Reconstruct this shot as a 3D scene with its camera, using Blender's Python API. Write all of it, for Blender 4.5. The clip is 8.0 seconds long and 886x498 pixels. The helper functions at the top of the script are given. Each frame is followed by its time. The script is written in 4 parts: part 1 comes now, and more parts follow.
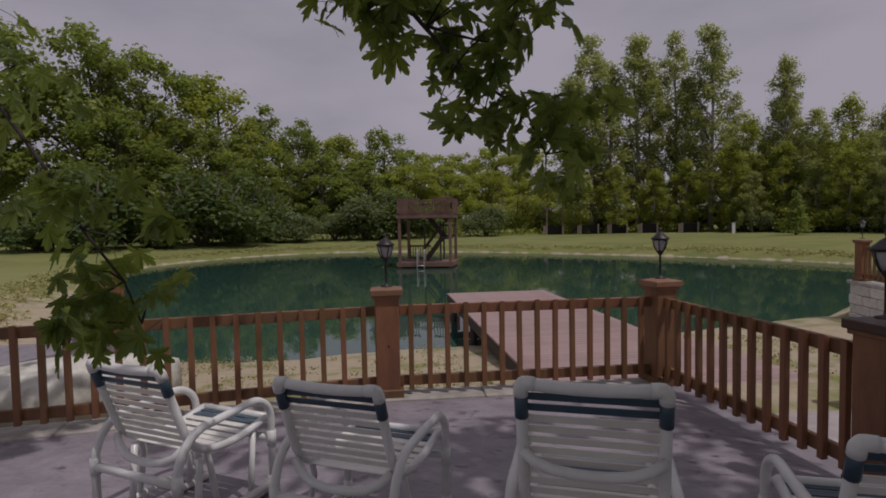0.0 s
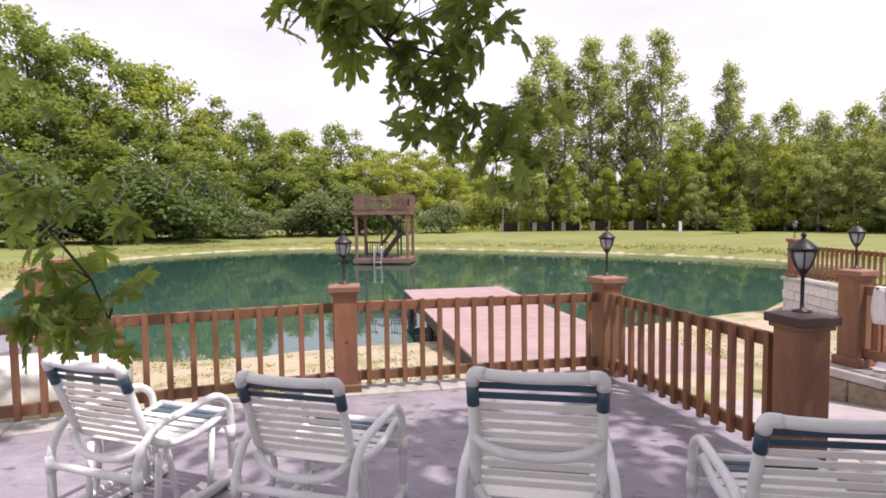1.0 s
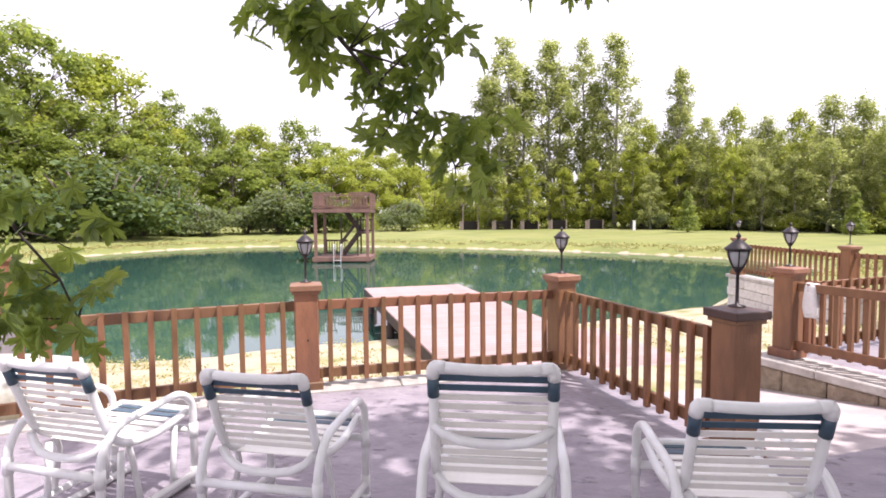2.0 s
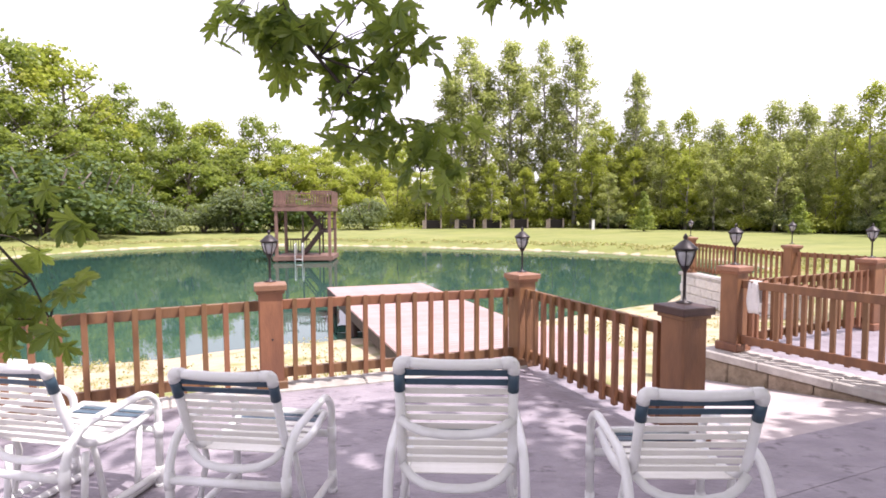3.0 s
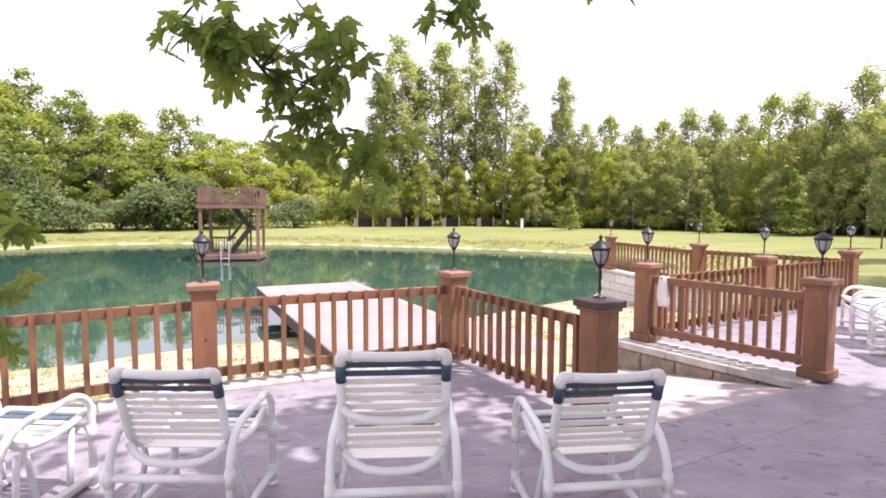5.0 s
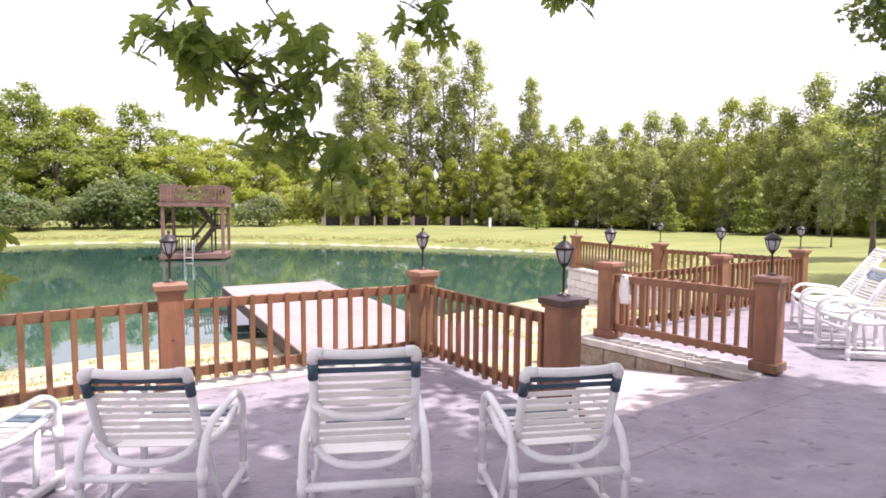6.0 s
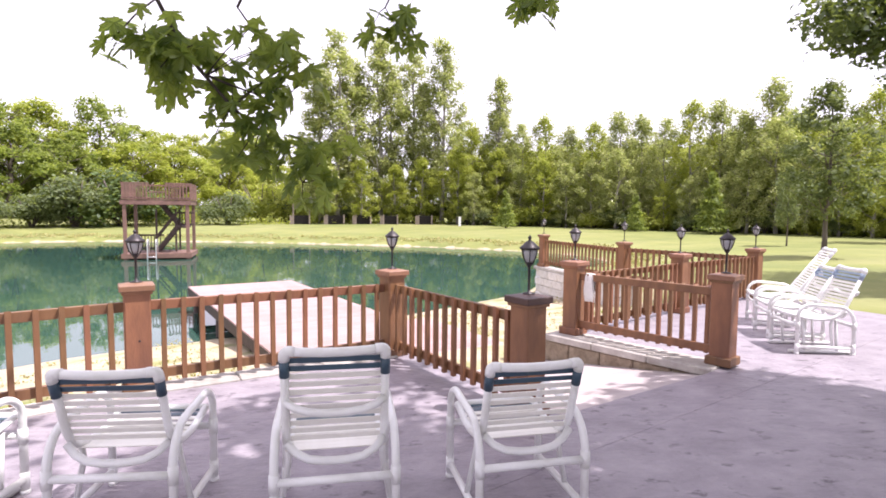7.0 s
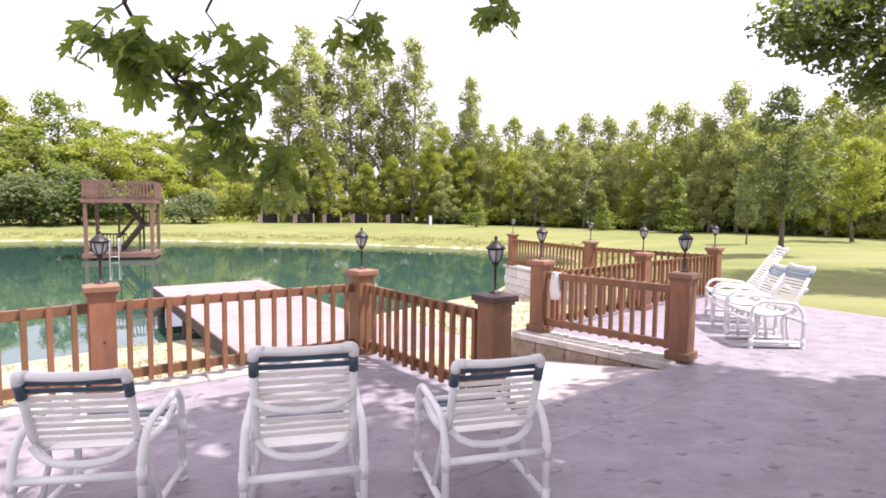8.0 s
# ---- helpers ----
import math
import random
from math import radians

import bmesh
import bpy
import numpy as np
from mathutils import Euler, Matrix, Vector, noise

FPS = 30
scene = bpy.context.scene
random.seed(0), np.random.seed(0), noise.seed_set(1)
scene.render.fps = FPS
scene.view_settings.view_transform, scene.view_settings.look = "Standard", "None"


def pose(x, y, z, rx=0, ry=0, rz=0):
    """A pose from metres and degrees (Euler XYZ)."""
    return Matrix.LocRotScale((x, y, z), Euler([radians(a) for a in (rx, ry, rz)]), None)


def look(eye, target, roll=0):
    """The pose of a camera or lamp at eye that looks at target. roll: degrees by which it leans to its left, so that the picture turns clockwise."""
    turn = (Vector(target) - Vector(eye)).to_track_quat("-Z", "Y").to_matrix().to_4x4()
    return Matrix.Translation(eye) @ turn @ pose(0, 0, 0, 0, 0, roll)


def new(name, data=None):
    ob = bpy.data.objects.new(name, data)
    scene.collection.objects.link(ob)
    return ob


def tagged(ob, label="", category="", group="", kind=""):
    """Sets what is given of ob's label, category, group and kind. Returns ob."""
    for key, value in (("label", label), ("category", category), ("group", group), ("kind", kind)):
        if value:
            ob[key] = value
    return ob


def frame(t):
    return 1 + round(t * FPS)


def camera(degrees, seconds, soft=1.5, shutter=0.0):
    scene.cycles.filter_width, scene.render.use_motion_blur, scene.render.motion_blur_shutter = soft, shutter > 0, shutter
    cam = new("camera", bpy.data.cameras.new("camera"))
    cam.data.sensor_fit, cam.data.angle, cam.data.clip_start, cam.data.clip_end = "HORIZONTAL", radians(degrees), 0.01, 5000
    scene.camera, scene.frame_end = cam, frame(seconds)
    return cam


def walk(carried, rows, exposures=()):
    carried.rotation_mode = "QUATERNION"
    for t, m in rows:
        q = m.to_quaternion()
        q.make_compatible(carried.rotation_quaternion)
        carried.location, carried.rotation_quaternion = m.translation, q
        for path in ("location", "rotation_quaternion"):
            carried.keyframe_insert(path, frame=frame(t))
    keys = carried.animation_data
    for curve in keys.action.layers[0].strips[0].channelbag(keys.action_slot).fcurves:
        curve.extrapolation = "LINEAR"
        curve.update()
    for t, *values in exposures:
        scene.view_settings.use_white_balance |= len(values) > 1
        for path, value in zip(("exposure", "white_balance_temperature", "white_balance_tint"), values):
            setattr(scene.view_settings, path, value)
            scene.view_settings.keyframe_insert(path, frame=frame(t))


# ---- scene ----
# ---- camera and walk ----
cam = camera(77.6, 8.0, soft=1.75)
PATH = [
    (0.0, -0.049, 0.471, 1.561, 87.29, 1.09, 16.04),
    (0.5, -0.028, 0.403, 1.571, 87.05, 0.86, 13.77),
    (1.0, -0.012, 0.338, 1.580, 86.86, 0.67, 11.60),
    (1.5, -0.002, 0.276, 1.589, 86.72, 0.52, 9.50),
    (2.0, 0.005, 0.217, 1.597, 86.61, 0.39, 7.47),
    (2.5, 0.007, 0.160, 1.604, 86.53, 0.28, 5.51),
    (3.0, 0.007, 0.105, 1.612, 86.46, 0.19, 3.61),
    (3.5, 0.004, 0.052, 1.618, 86.40, 0.10, 1.77),
    (4.0, 0.000, 0.000, 1.625, 86.35, 0.02, -0.02),
    (4.5, -0.005, -0.050, 1.632, 86.31, -0.07, -1.76),
    (5.0, -0.011, -0.100, 1.638, 86.26, -0.16, -3.45),
    (5.5, -0.017, -0.148, 1.645, 86.20, -0.25, -5.10),
    (6.0, -0.022, -0.196, 1.653, 86.15, -0.34, -6.71),
    (6.5, -0.025, -0.244, 1.660, 86.09, -0.43, -8.29),
    (7.0, -0.026, -0.292, 1.669, 86.04, -0.51, -9.83),
    (7.5, -0.025, -0.340, 1.678, 85.99, -0.58, -11.35),
    (8.0, -0.020, -0.388, 1.687, 85.94, -0.63, -12.84),
]
EXPOSURES = [(0, -1.72, 6250, 19), (0.3, -1.14, 6250, 19), (0.6, -0.56, 6250, 20), (0.9, -0.05, 6250, 20), (1.2, 0.36, 6250, 20), (1.5, 0.58, 6200, 21), (8.0, 0.72, 6150, 22)]
walk(cam, [(t, pose(*p)) for t, *p in PATH], EXPOSURES)

# ---- world and sun ----
SUN_EL, SUN_AZ = 63.0, 110.0  # degrees; azimuth clockwise from +y
world = bpy.data.worlds.new("sky")
scene.world = world
world.use_nodes = True
wn, wl = world.node_tree.nodes, world.node_tree.links
sky = wn.new("ShaderNodeTexSky")
sky.sky_type, sky.sun_disc = "NISHITA", False
sky.sun_elevation, sky.sun_rotation = radians(SUN_EL), radians(SUN_AZ)
sky.air_density, sky.dust_density, sky.ozone_density = 1.0, 4.0, 1.0
wtc = wn.new("ShaderNodeTexCoord")
wmap = wn.new("ShaderNodeMapping")
wmap.inputs["Scale"].default_value = (1.0, 1.0, 3.0)
wl.new(wtc.outputs["Generated"], wmap.inputs["Vector"])
cloud = wn.new("ShaderNodeTexNoise")
cloud.inputs["Scale"].default_value, cloud.inputs["Detail"].default_value = 1.6, 6.0
wl.new(wmap.outputs["Vector"], cloud.inputs["Vector"])
cramp = wn.new("ShaderNodeMapRange")
cramp.inputs["From Min"].default_value, cramp.inputs["From Max"].default_value = 0.35, 0.62
cramp.inputs["To Min"].default_value, cramp.inputs["To Max"].default_value = 0.55, 0.92
wl.new(cloud.outputs["Fac"], cramp.inputs["Value"])
wmix = wn.new("ShaderNodeMixRGB")
wmix.inputs["Color2"].default_value = (12.0, 11.4, 12.2, 1)  # thin bright summer haze
wl.new(cramp.outputs["Result"], wmix.inputs["Fac"])
wl.new(sky.outputs["Color"], wmix.inputs["Color1"])
wl.new(wmix.outputs["Color"], wn["Background"].inputs["Color"])
wn["Background"].inputs["Strength"].default_value = 0.096
sun = new("sun", bpy.data.lights.new("sun", "SUN"))
sun.data.energy, sun.data.angle, sun.data.color = 5.0, radians(0.6), (1.0, 0.95, 0.87)
se, sa = radians(SUN_EL), radians(SUN_AZ)
sun_dir = Vector((math.sin(sa) * math.cos(se), math.cos(sa) * math.cos(se), math.sin(se)))
sun.matrix_world = look(sun_dir * 50, (0, 0, 0))


# ---- materials ----
def mat(name, c1, c2=None, rough=0.7, scale=4.0, bump=0.2, bscale=60.0, metal=0.0, stain=None, stain_scale=0.6, isl=0.0, obr=0.0,
        spec=0.5, trans=0.0, slo=0.45, shi=0.75, stretch=(1, 1, 1), bdist=0.01, lo=0.35, hi=0.65):
    """Node material: two colours by noise, stains at a larger scale, a fine relief, and per-piece variation."""
    m = bpy.data.materials.new(name)
    m.use_nodes = True
    n, l = m.node_tree.nodes, m.node_tree.links
    b = n["Principled BSDF"]
    b.inputs["Roughness"].default_value, b.inputs["Metallic"].default_value = rough, metal
    b.inputs["Specular IOR Level"].default_value = spec
    tc = n.new("ShaderNodeTexCoord")
    mp = n.new("ShaderNodeMapping")
    mp.inputs["Scale"].default_value = stretch
    l.new(tc.outputs["Object"], mp.inputs["Vector"])
    c2 = c2 or tuple(v * 0.8 for v in c1)

    def noise_fac(sc, a, z, detail=6.0):
        t = n.new("ShaderNodeTexNoise")
        t.inputs["Scale"].default_value, t.inputs["Detail"].default_value, t.inputs["Roughness"].default_value = sc, detail, 0.65
        l.new(mp.outputs["Vector"], t.inputs["Vector"])
        r = n.new("ShaderNodeMapRange")
        r.inputs["From Min"].default_value, r.inputs["From Max"].default_value = a, z
        l.new(t.outputs["Fac"], r.inputs["Value"])
        return r.outputs["Result"]

    def mix(fac, ca, cb):
        x = n.new("ShaderNodeMixRGB")
        for k, v in (("Fac", fac), ("Color1", ca), ("Color2", cb)):
            if isinstance(v, tuple):
                x.inputs[k].default_value = (*v, 1)
            elif isinstance(v, float):
                x.inputs[k].default_value = v
            else:
                l.new(v, x.inputs[k])
        return x.outputs["Color"]

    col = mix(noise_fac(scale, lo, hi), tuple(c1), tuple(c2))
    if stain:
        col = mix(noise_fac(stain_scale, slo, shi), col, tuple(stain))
    if isl or obr:
        if isl:
            g = n.new("ShaderNodeNewGeometry").outputs["Random Per Island"]
        else:
            g = n.new("ShaderNodeObjectInfo").outputs["Random"]
        h = n.new("ShaderNodeHueSaturation")
        r = n.new("ShaderNodeMapRange")
        k = isl or obr
        r.inputs["To Min"].default_value, r.inputs["To Max"].default_value = 1 - k, 1 + k
        l.new(g, r.inputs["Value"])
        l.new(r.outputs["Result"], h.inputs["Value"])
        r2 = n.new("ShaderNodeMapRange")
        r2.inputs["To Min"].default_value, r2.inputs["To Max"].default_value = 0.5 + 0.06 * k, 0.5 - 0.06 * k
        l.new(g, r2.inputs["Value"])
        l.new(r2.outputs["Result"], h.inputs["Hue"])
        l.new(col, h.inputs["Color"])
        col = h.outputs["Color"]
    l.new(col, b.inputs["Base Color"])
    if bump:
        t = n.new("ShaderNodeTexNoise")
        t.inputs["Scale"].default_value, t.inputs["Detail"].default_value = bscale, 5.0
        l.new(mp.outputs["Vector"], t.inputs["Vector"])
        bp = n.new("ShaderNodeBump")
        bp.inputs["Strength"].default_value, bp.inputs["Distance"].default_value = bump, bdist
        l.new(t.outputs["Fac"], bp.inputs["Height"])
        l.new(bp.outputs["Normal"], b.inputs["Normal"])
    if trans:
        tr = n.new("ShaderNodeBsdfTranslucent")
        l.new(mix(0.6, col, mix(0.85, col, (0.42, 0.50, 0.06))), tr.inputs["Color"])
        ms = n.new("ShaderNodeMixShader")
        ms.inputs["Fac"].default_value = trans
        l.new(b.outputs["BSDF"], ms.inputs[1])
        l.new(tr.outputs["BSDF"], ms.inputs[2])
        l.new(ms.outputs["Shader"], n["Material Output"].inputs["Surface"])
    return m


STAIN_WOOD = mat("stained_wood", (0.245, 0.116, 0.052), (0.17, 0.079, 0.036), 0.55, 6, 0.3, 90, stain=(0.135, 0.064, 0.038), stain_scale=1.5, obr=0.16, stretch=(1, 1, 0.25))
CAP_WOOD = mat("post_cap_wood", (0.28, 0.142, 0.08), (0.195, 0.094, 0.052), 0.5, 9, 0.25, 70, obr=0.1)
DARK_CAP = mat("dark_stained_cap", (0.085, 0.045, 0.035), (0.06, 0.03, 0.025), 0.5, 9, 0.25, 70)
DARK_WOOD = mat("weathered_dark_wood", (0.075, 0.047, 0.038), (0.045, 0.03, 0.025), 0.75, 5, 0.3, 60, obr=0.15)
TOWER_WOOD = mat("faded_red_wood", (0.20, 0.115, 0.085), (0.135, 0.078, 0.06), 0.75, 4, 0.3, 40, obr=0.15)
DECK = mat("pink_grey_deck_boards", (0.40, 0.28, 0.265), (0.325, 0.22, 0.205), 0.65, 5, 0.25, 70, obr=0.10, stretch=(0.3, 1, 1), stain=(0.27, 0.18, 0.16), stain_scale=1.2)
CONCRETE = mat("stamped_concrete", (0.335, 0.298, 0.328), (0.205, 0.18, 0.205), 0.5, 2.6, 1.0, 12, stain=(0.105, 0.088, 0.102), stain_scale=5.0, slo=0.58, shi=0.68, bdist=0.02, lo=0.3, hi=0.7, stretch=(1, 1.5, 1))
DRY_GRASS = mat("dry_beach_grass", (0.42, 0.37, 0.16), (0.28, 0.26, 0.10), 0.7, 0.8, 0, isl=0.3, trans=0.3)
RAMPC = mat("pale_ramp_concrete", (0.50, 0.44, 0.43), (0.38, 0.33, 0.33), 0.6, 3.0, 0.4, 26, stain=(0.30, 0.25, 0.24), stain_scale=1.6)
KERB = mat("pale_kerb_stone", (0.47, 0.44, 0.40), (0.33, 0.30, 0.27), 0.8, 7, 0.5, 40, obr=0.1)
STONE = mat("split_face_stone", (0.33, 0.265, 0.19), (0.20, 0.155, 0.105), 0.9, 9, 1.0, 14, obr=0.25, bdist=0.04)
WHITE_STONE = mat("pale_wall_block", (0.74, 0.70, 0.66), (0.58, 0.54, 0.50), 0.9, 8, 0.9, 20, obr=0.1, bdist=0.03)
PVC = mat("white_pvc", (0.80, 0.80, 0.79), (0.72, 0.72, 0.70), 0.28, 5, 0.05, 30, stain=(0.60, 0.59, 0.55), stain_scale=3.0)
STRAP = mat("white_vinyl_strap", (0.80, 0.78, 0.72), (0.72, 0.70, 0.63), 0.4, 7, 0.1, 50, obr=0.05)
BLUE = mat("blue_vinyl_strap", (0.052, 0.092, 0.128), (0.035, 0.066, 0.095), 0.4, 7, 0.1, 50, obr=0.12)
PALE_BLUE = mat("pale_blue_strap", (0.30, 0.37, 0.46), (0.22, 0.29, 0.38), 0.45, 7, 0.1, 50, obr=0.12)
IRON = mat("dark_bronze_metal", (0.055, 0.045, 0.045), (0.03, 0.026, 0.028), 0.45, 12, 0.2, 80, metal=0.5)
FROST = mat("frosted_lantern_glass", (0.62, 0.62, 0.66), (0.52, 0.52, 0.56), 0.25, 9, 0.1, 40, trans=0.3)
CLOTH = mat("white_towel_cloth", (0.78, 0.76, 0.74), (0.66, 0.64, 0.62), 0.95, 9, 0.4, 160)
BARK = mat("grey_brown_bark", (0.15, 0.125, 0.105), (0.085, 0.068, 0.055), 0.95, 5, 0.8, 14, stretch=(1, 1, 0.3), bdist=0.03)
PALE_BARK = mat("pale_poplar_bark", (0.36, 0.34, 0.30), (0.20, 0.18, 0.155), 0.9, 3, 0.6, 14, stretch=(1, 1, 0.4), bdist=0.02)
TWIG = mat("dark_twig_bark", (0.05, 0.038, 0.03), (0.03, 0.022, 0.018), 0.85, 14, 0.3, 90)
LEAF_A = mat("broad_leaf_green", (0.25, 0.305, 0.075), (0.17, 0.23, 0.055), 0.5, 0.25, 0, isl=0.4, trans=0.55)
LEAF_B = mat("yellow_leaf_green", (0.42, 0.44, 0.075), (0.30, 0.35, 0.06), 0.5, 0.25, 0, isl=0.3, trans=0.55)
LEAF_P = mat("poplar_leaf_green", (0.47, 0.49, 0.21), (0.36, 0.40, 0.16), 0.34, 0.25, 0, isl=0.45, trans=0.52)
LEAF_D = mat("dark_shrub_green", (0.085, 0.135, 0.04), (0.06, 0.10, 0.03), 0.55, 0.25, 0, isl=0.3, trans=0.35)
LEAF_G = mat("grey_green_shrub", (0.15, 0.185, 0.085), (0.11, 0.145, 0.062), 0.6, 0.25, 0, isl=0.25, trans=0.4)
MAPLE = mat("maple_leaf_green", (0.14, 0.20, 0.045), (0.09, 0.15, 0.034), 0.42, 3.0, 0.15, 30, obr=0.4, trans=0.55)
OAK_LEAF = mat("dark_shade_leaf", (0.05, 0.08, 0.03), (0.035, 0.06, 0.024), 0.45, 0.25, 0, isl=0.35, trans=0.35)
CREAM = mat("cream_fibreglass", (0.70, 0.68, 0.61), (0.56, 0.54, 0.47), 0.4, 4, 0.15, 20, stain=(0.24, 0.22, 0.16), stain_scale=2.5)
BLACKBOX = mat("black_backboard", (0.015, 0.013, 0.012), (0.022, 0.02, 0.018), 0.9, 6, 0.2, 30, spec=0.1)
PALEWOOD = mat("grey_old_timber", (0.30, 0.25, 0.21), (0.20, 0.16, 0.13), 0.85, 5, 0.4, 40, obr=0.15)
WHITEPAINT = mat("white_painted_plastic", (0.8, 0.8, 0.8), (0.72, 0.72, 0.72), 0.5, 6, 0.1, 40)
ALU = mat("pale_aluminium", (0.72, 0.72, 0.72), (0.6, 0.6, 0.6), 0.35, 6, 0.1, 40, metal=0.6)


def ground_material():
    """Mown grass; sand where the bank comes down to the pond and inside the basin."""
    m = mat("grass_and_sand", (0.205, 0.22, 0.058), (0.135, 0.16, 0.04), 0.9, 0.35, 0.6, 9, stain=(0.27, 0.265, 0.10), stain_scale=0.09, bdist=0.05)
    n, l = m.node_tree.nodes, m.node_tree.links
    b = n["Principled BSDF"]
    grass = b.inputs["Base Color"].links[0].from_socket
    at = n.new("ShaderNodeAttribute")
    at.attribute_name = "sand"
    tc = n.new("ShaderNodeTexCoord")
    ns = n.new("ShaderNodeTexNoise")
    ns.inputs["Scale"].default_value, ns.inputs["Detail"].default_value = 1.4, 8.0
    l.new(tc.outputs["Object"], ns.inputs["Vector"])
    add = n.new("ShaderNodeMath")
    add.operation = "ADD"
    l.new(at.outputs["Fac"], add.inputs[0])
    l.new(ns.outputs["Fac"], add.inputs[1])
    r = n.new("ShaderNodeMapRange")
    r.inputs["From Min"].default_value, r.inputs["From Max"].default_value = 0.92, 1.12
    l.new(add.outputs[0], r.inputs["Value"])
    ns2 = n.new("ShaderNodeTexNoise")
    ns2.inputs["Scale"].default_value, ns2.inputs["Detail"].default_value = 7.0, 8.0
    l.new(tc.outputs["Object"], ns2.inputs["Vector"])
    sm = n.new("ShaderNodeMixRGB")
    sm.inputs["Color1"].default_value, sm.inputs["Color2"].default_value = (0.50, 0.42, 0.30, 1), (0.32, 0.26, 0.165, 1)
    l.new(ns2.outputs["Fac"], sm.inputs["Fac"])
    x = n.new("ShaderNodeMixRGB")
    l.new(r.outputs["Result"], x.inputs["Fac"])
    l.new(grass, x.inputs["Color1"])
    l.new(sm.outputs["Color"], x.inputs["Color2"])
    l.new(x.outputs["Color"], b.inputs["Base Color"])
    return m


def water_material():
    """Still turquoise pond: coloured body below a glossy, faintly rippled surface."""
    m = bpy.data.materials.new("pond_water")
    m.use_nodes = True
    n, l = m.node_tree.nodes, m.node_tree.links
    n.remove(n["Principled BSDF"])
    b, gl, fr, ms = n.new("ShaderNodeBsdfDiffuse"), n.new("ShaderNodeBsdfGlossy"), n.new("ShaderNodeFresnel"), n.new("ShaderNodeMixShader")
    gl.inputs["Roughness"].default_value, fr.inputs["IOR"].default_value = 0.02, 2.3
    for s, d in ((fr.outputs[0], ms.inputs[0]), (b.outputs[0], ms.inputs[1]), (gl.outputs[0], ms.inputs[2]), (ms.outputs[0], n["Material Output"].inputs["Surface"])):
        l.new(s, d)
    tc = n.new("ShaderNodeTexCoord")
    big = n.new("ShaderNodeTexNoise")
    big.inputs["Scale"].default_value, big.inputs["Detail"].default_value = 0.07, 4.0
    l.new(tc.outputs["Object"], big.inputs["Vector"])
    x = n.new("ShaderNodeMixRGB")
    x.inputs["Color1"].default_value, x.inputs["Color2"].default_value = (0.030, 0.078, 0.058, 1), (0.040, 0.095, 0.072, 1)
    l.new(big.outputs["Fac"], x.inputs["Fac"])
    l.new(x.outputs["Color"], b.inputs["Color"])
    mp = n.new("ShaderNodeMapping")
    mp.inputs["Scale"].default_value = (1.0, 0.45, 1.0)
    l.new(tc.outputs["Object"], mp.inputs["Vector"])
    rip = n.new("ShaderNodeTexNoise")
    rip.inputs["Scale"].default_value, rip.inputs["Detail"].default_value = 1.6, 4.0
    l.new(mp.outputs["Vector"], rip.inputs["Vector"])
    bp = n.new("ShaderNodeBump")
    bp.inputs["Strength"].default_value, bp.inputs["Distance"].default_value = 0.075, 0.05
    l.new(rip.outputs["Fac"], bp.inputs["Height"])
    l.new(bp.outputs["Normal"], gl.inputs["Normal"])
    l.new(bp.outputs["Normal"], fr.inputs["Normal"])
    return m


GROUND, WATER = ground_material(), water_material()


# ---- mesh helpers ----
def mesh(name, verts, faces, material, smooth=False):
    me = bpy.data.meshes.new(name)
    me.from_pydata([tuple(v) for v in verts], [], [tuple(f) for f in faces])
    me.materials.append(material)
    if smooth:
        me.polygons.foreach_set("use_smooth", [True] * len(me.polygons))
    me.update()
    return me


def thing(name, x=0, y=0, z=0, rz=0, label="", category="", group="", kind=""):
    """An Empty at a thing's base that carries its parts."""
    ob = new(name)
    ob.empty_display_size = 0.1
    ob.matrix_world = pose(x, y, z, 0, 0, rz)
    return tagged(ob, label, category, group, kind)


def part(name, data, parent, m=None, label=""):
    ob = new(name, data)
    ob.parent = parent
    if m is not None:
        ob.matrix_basis = m
    return tagged(ob, label)


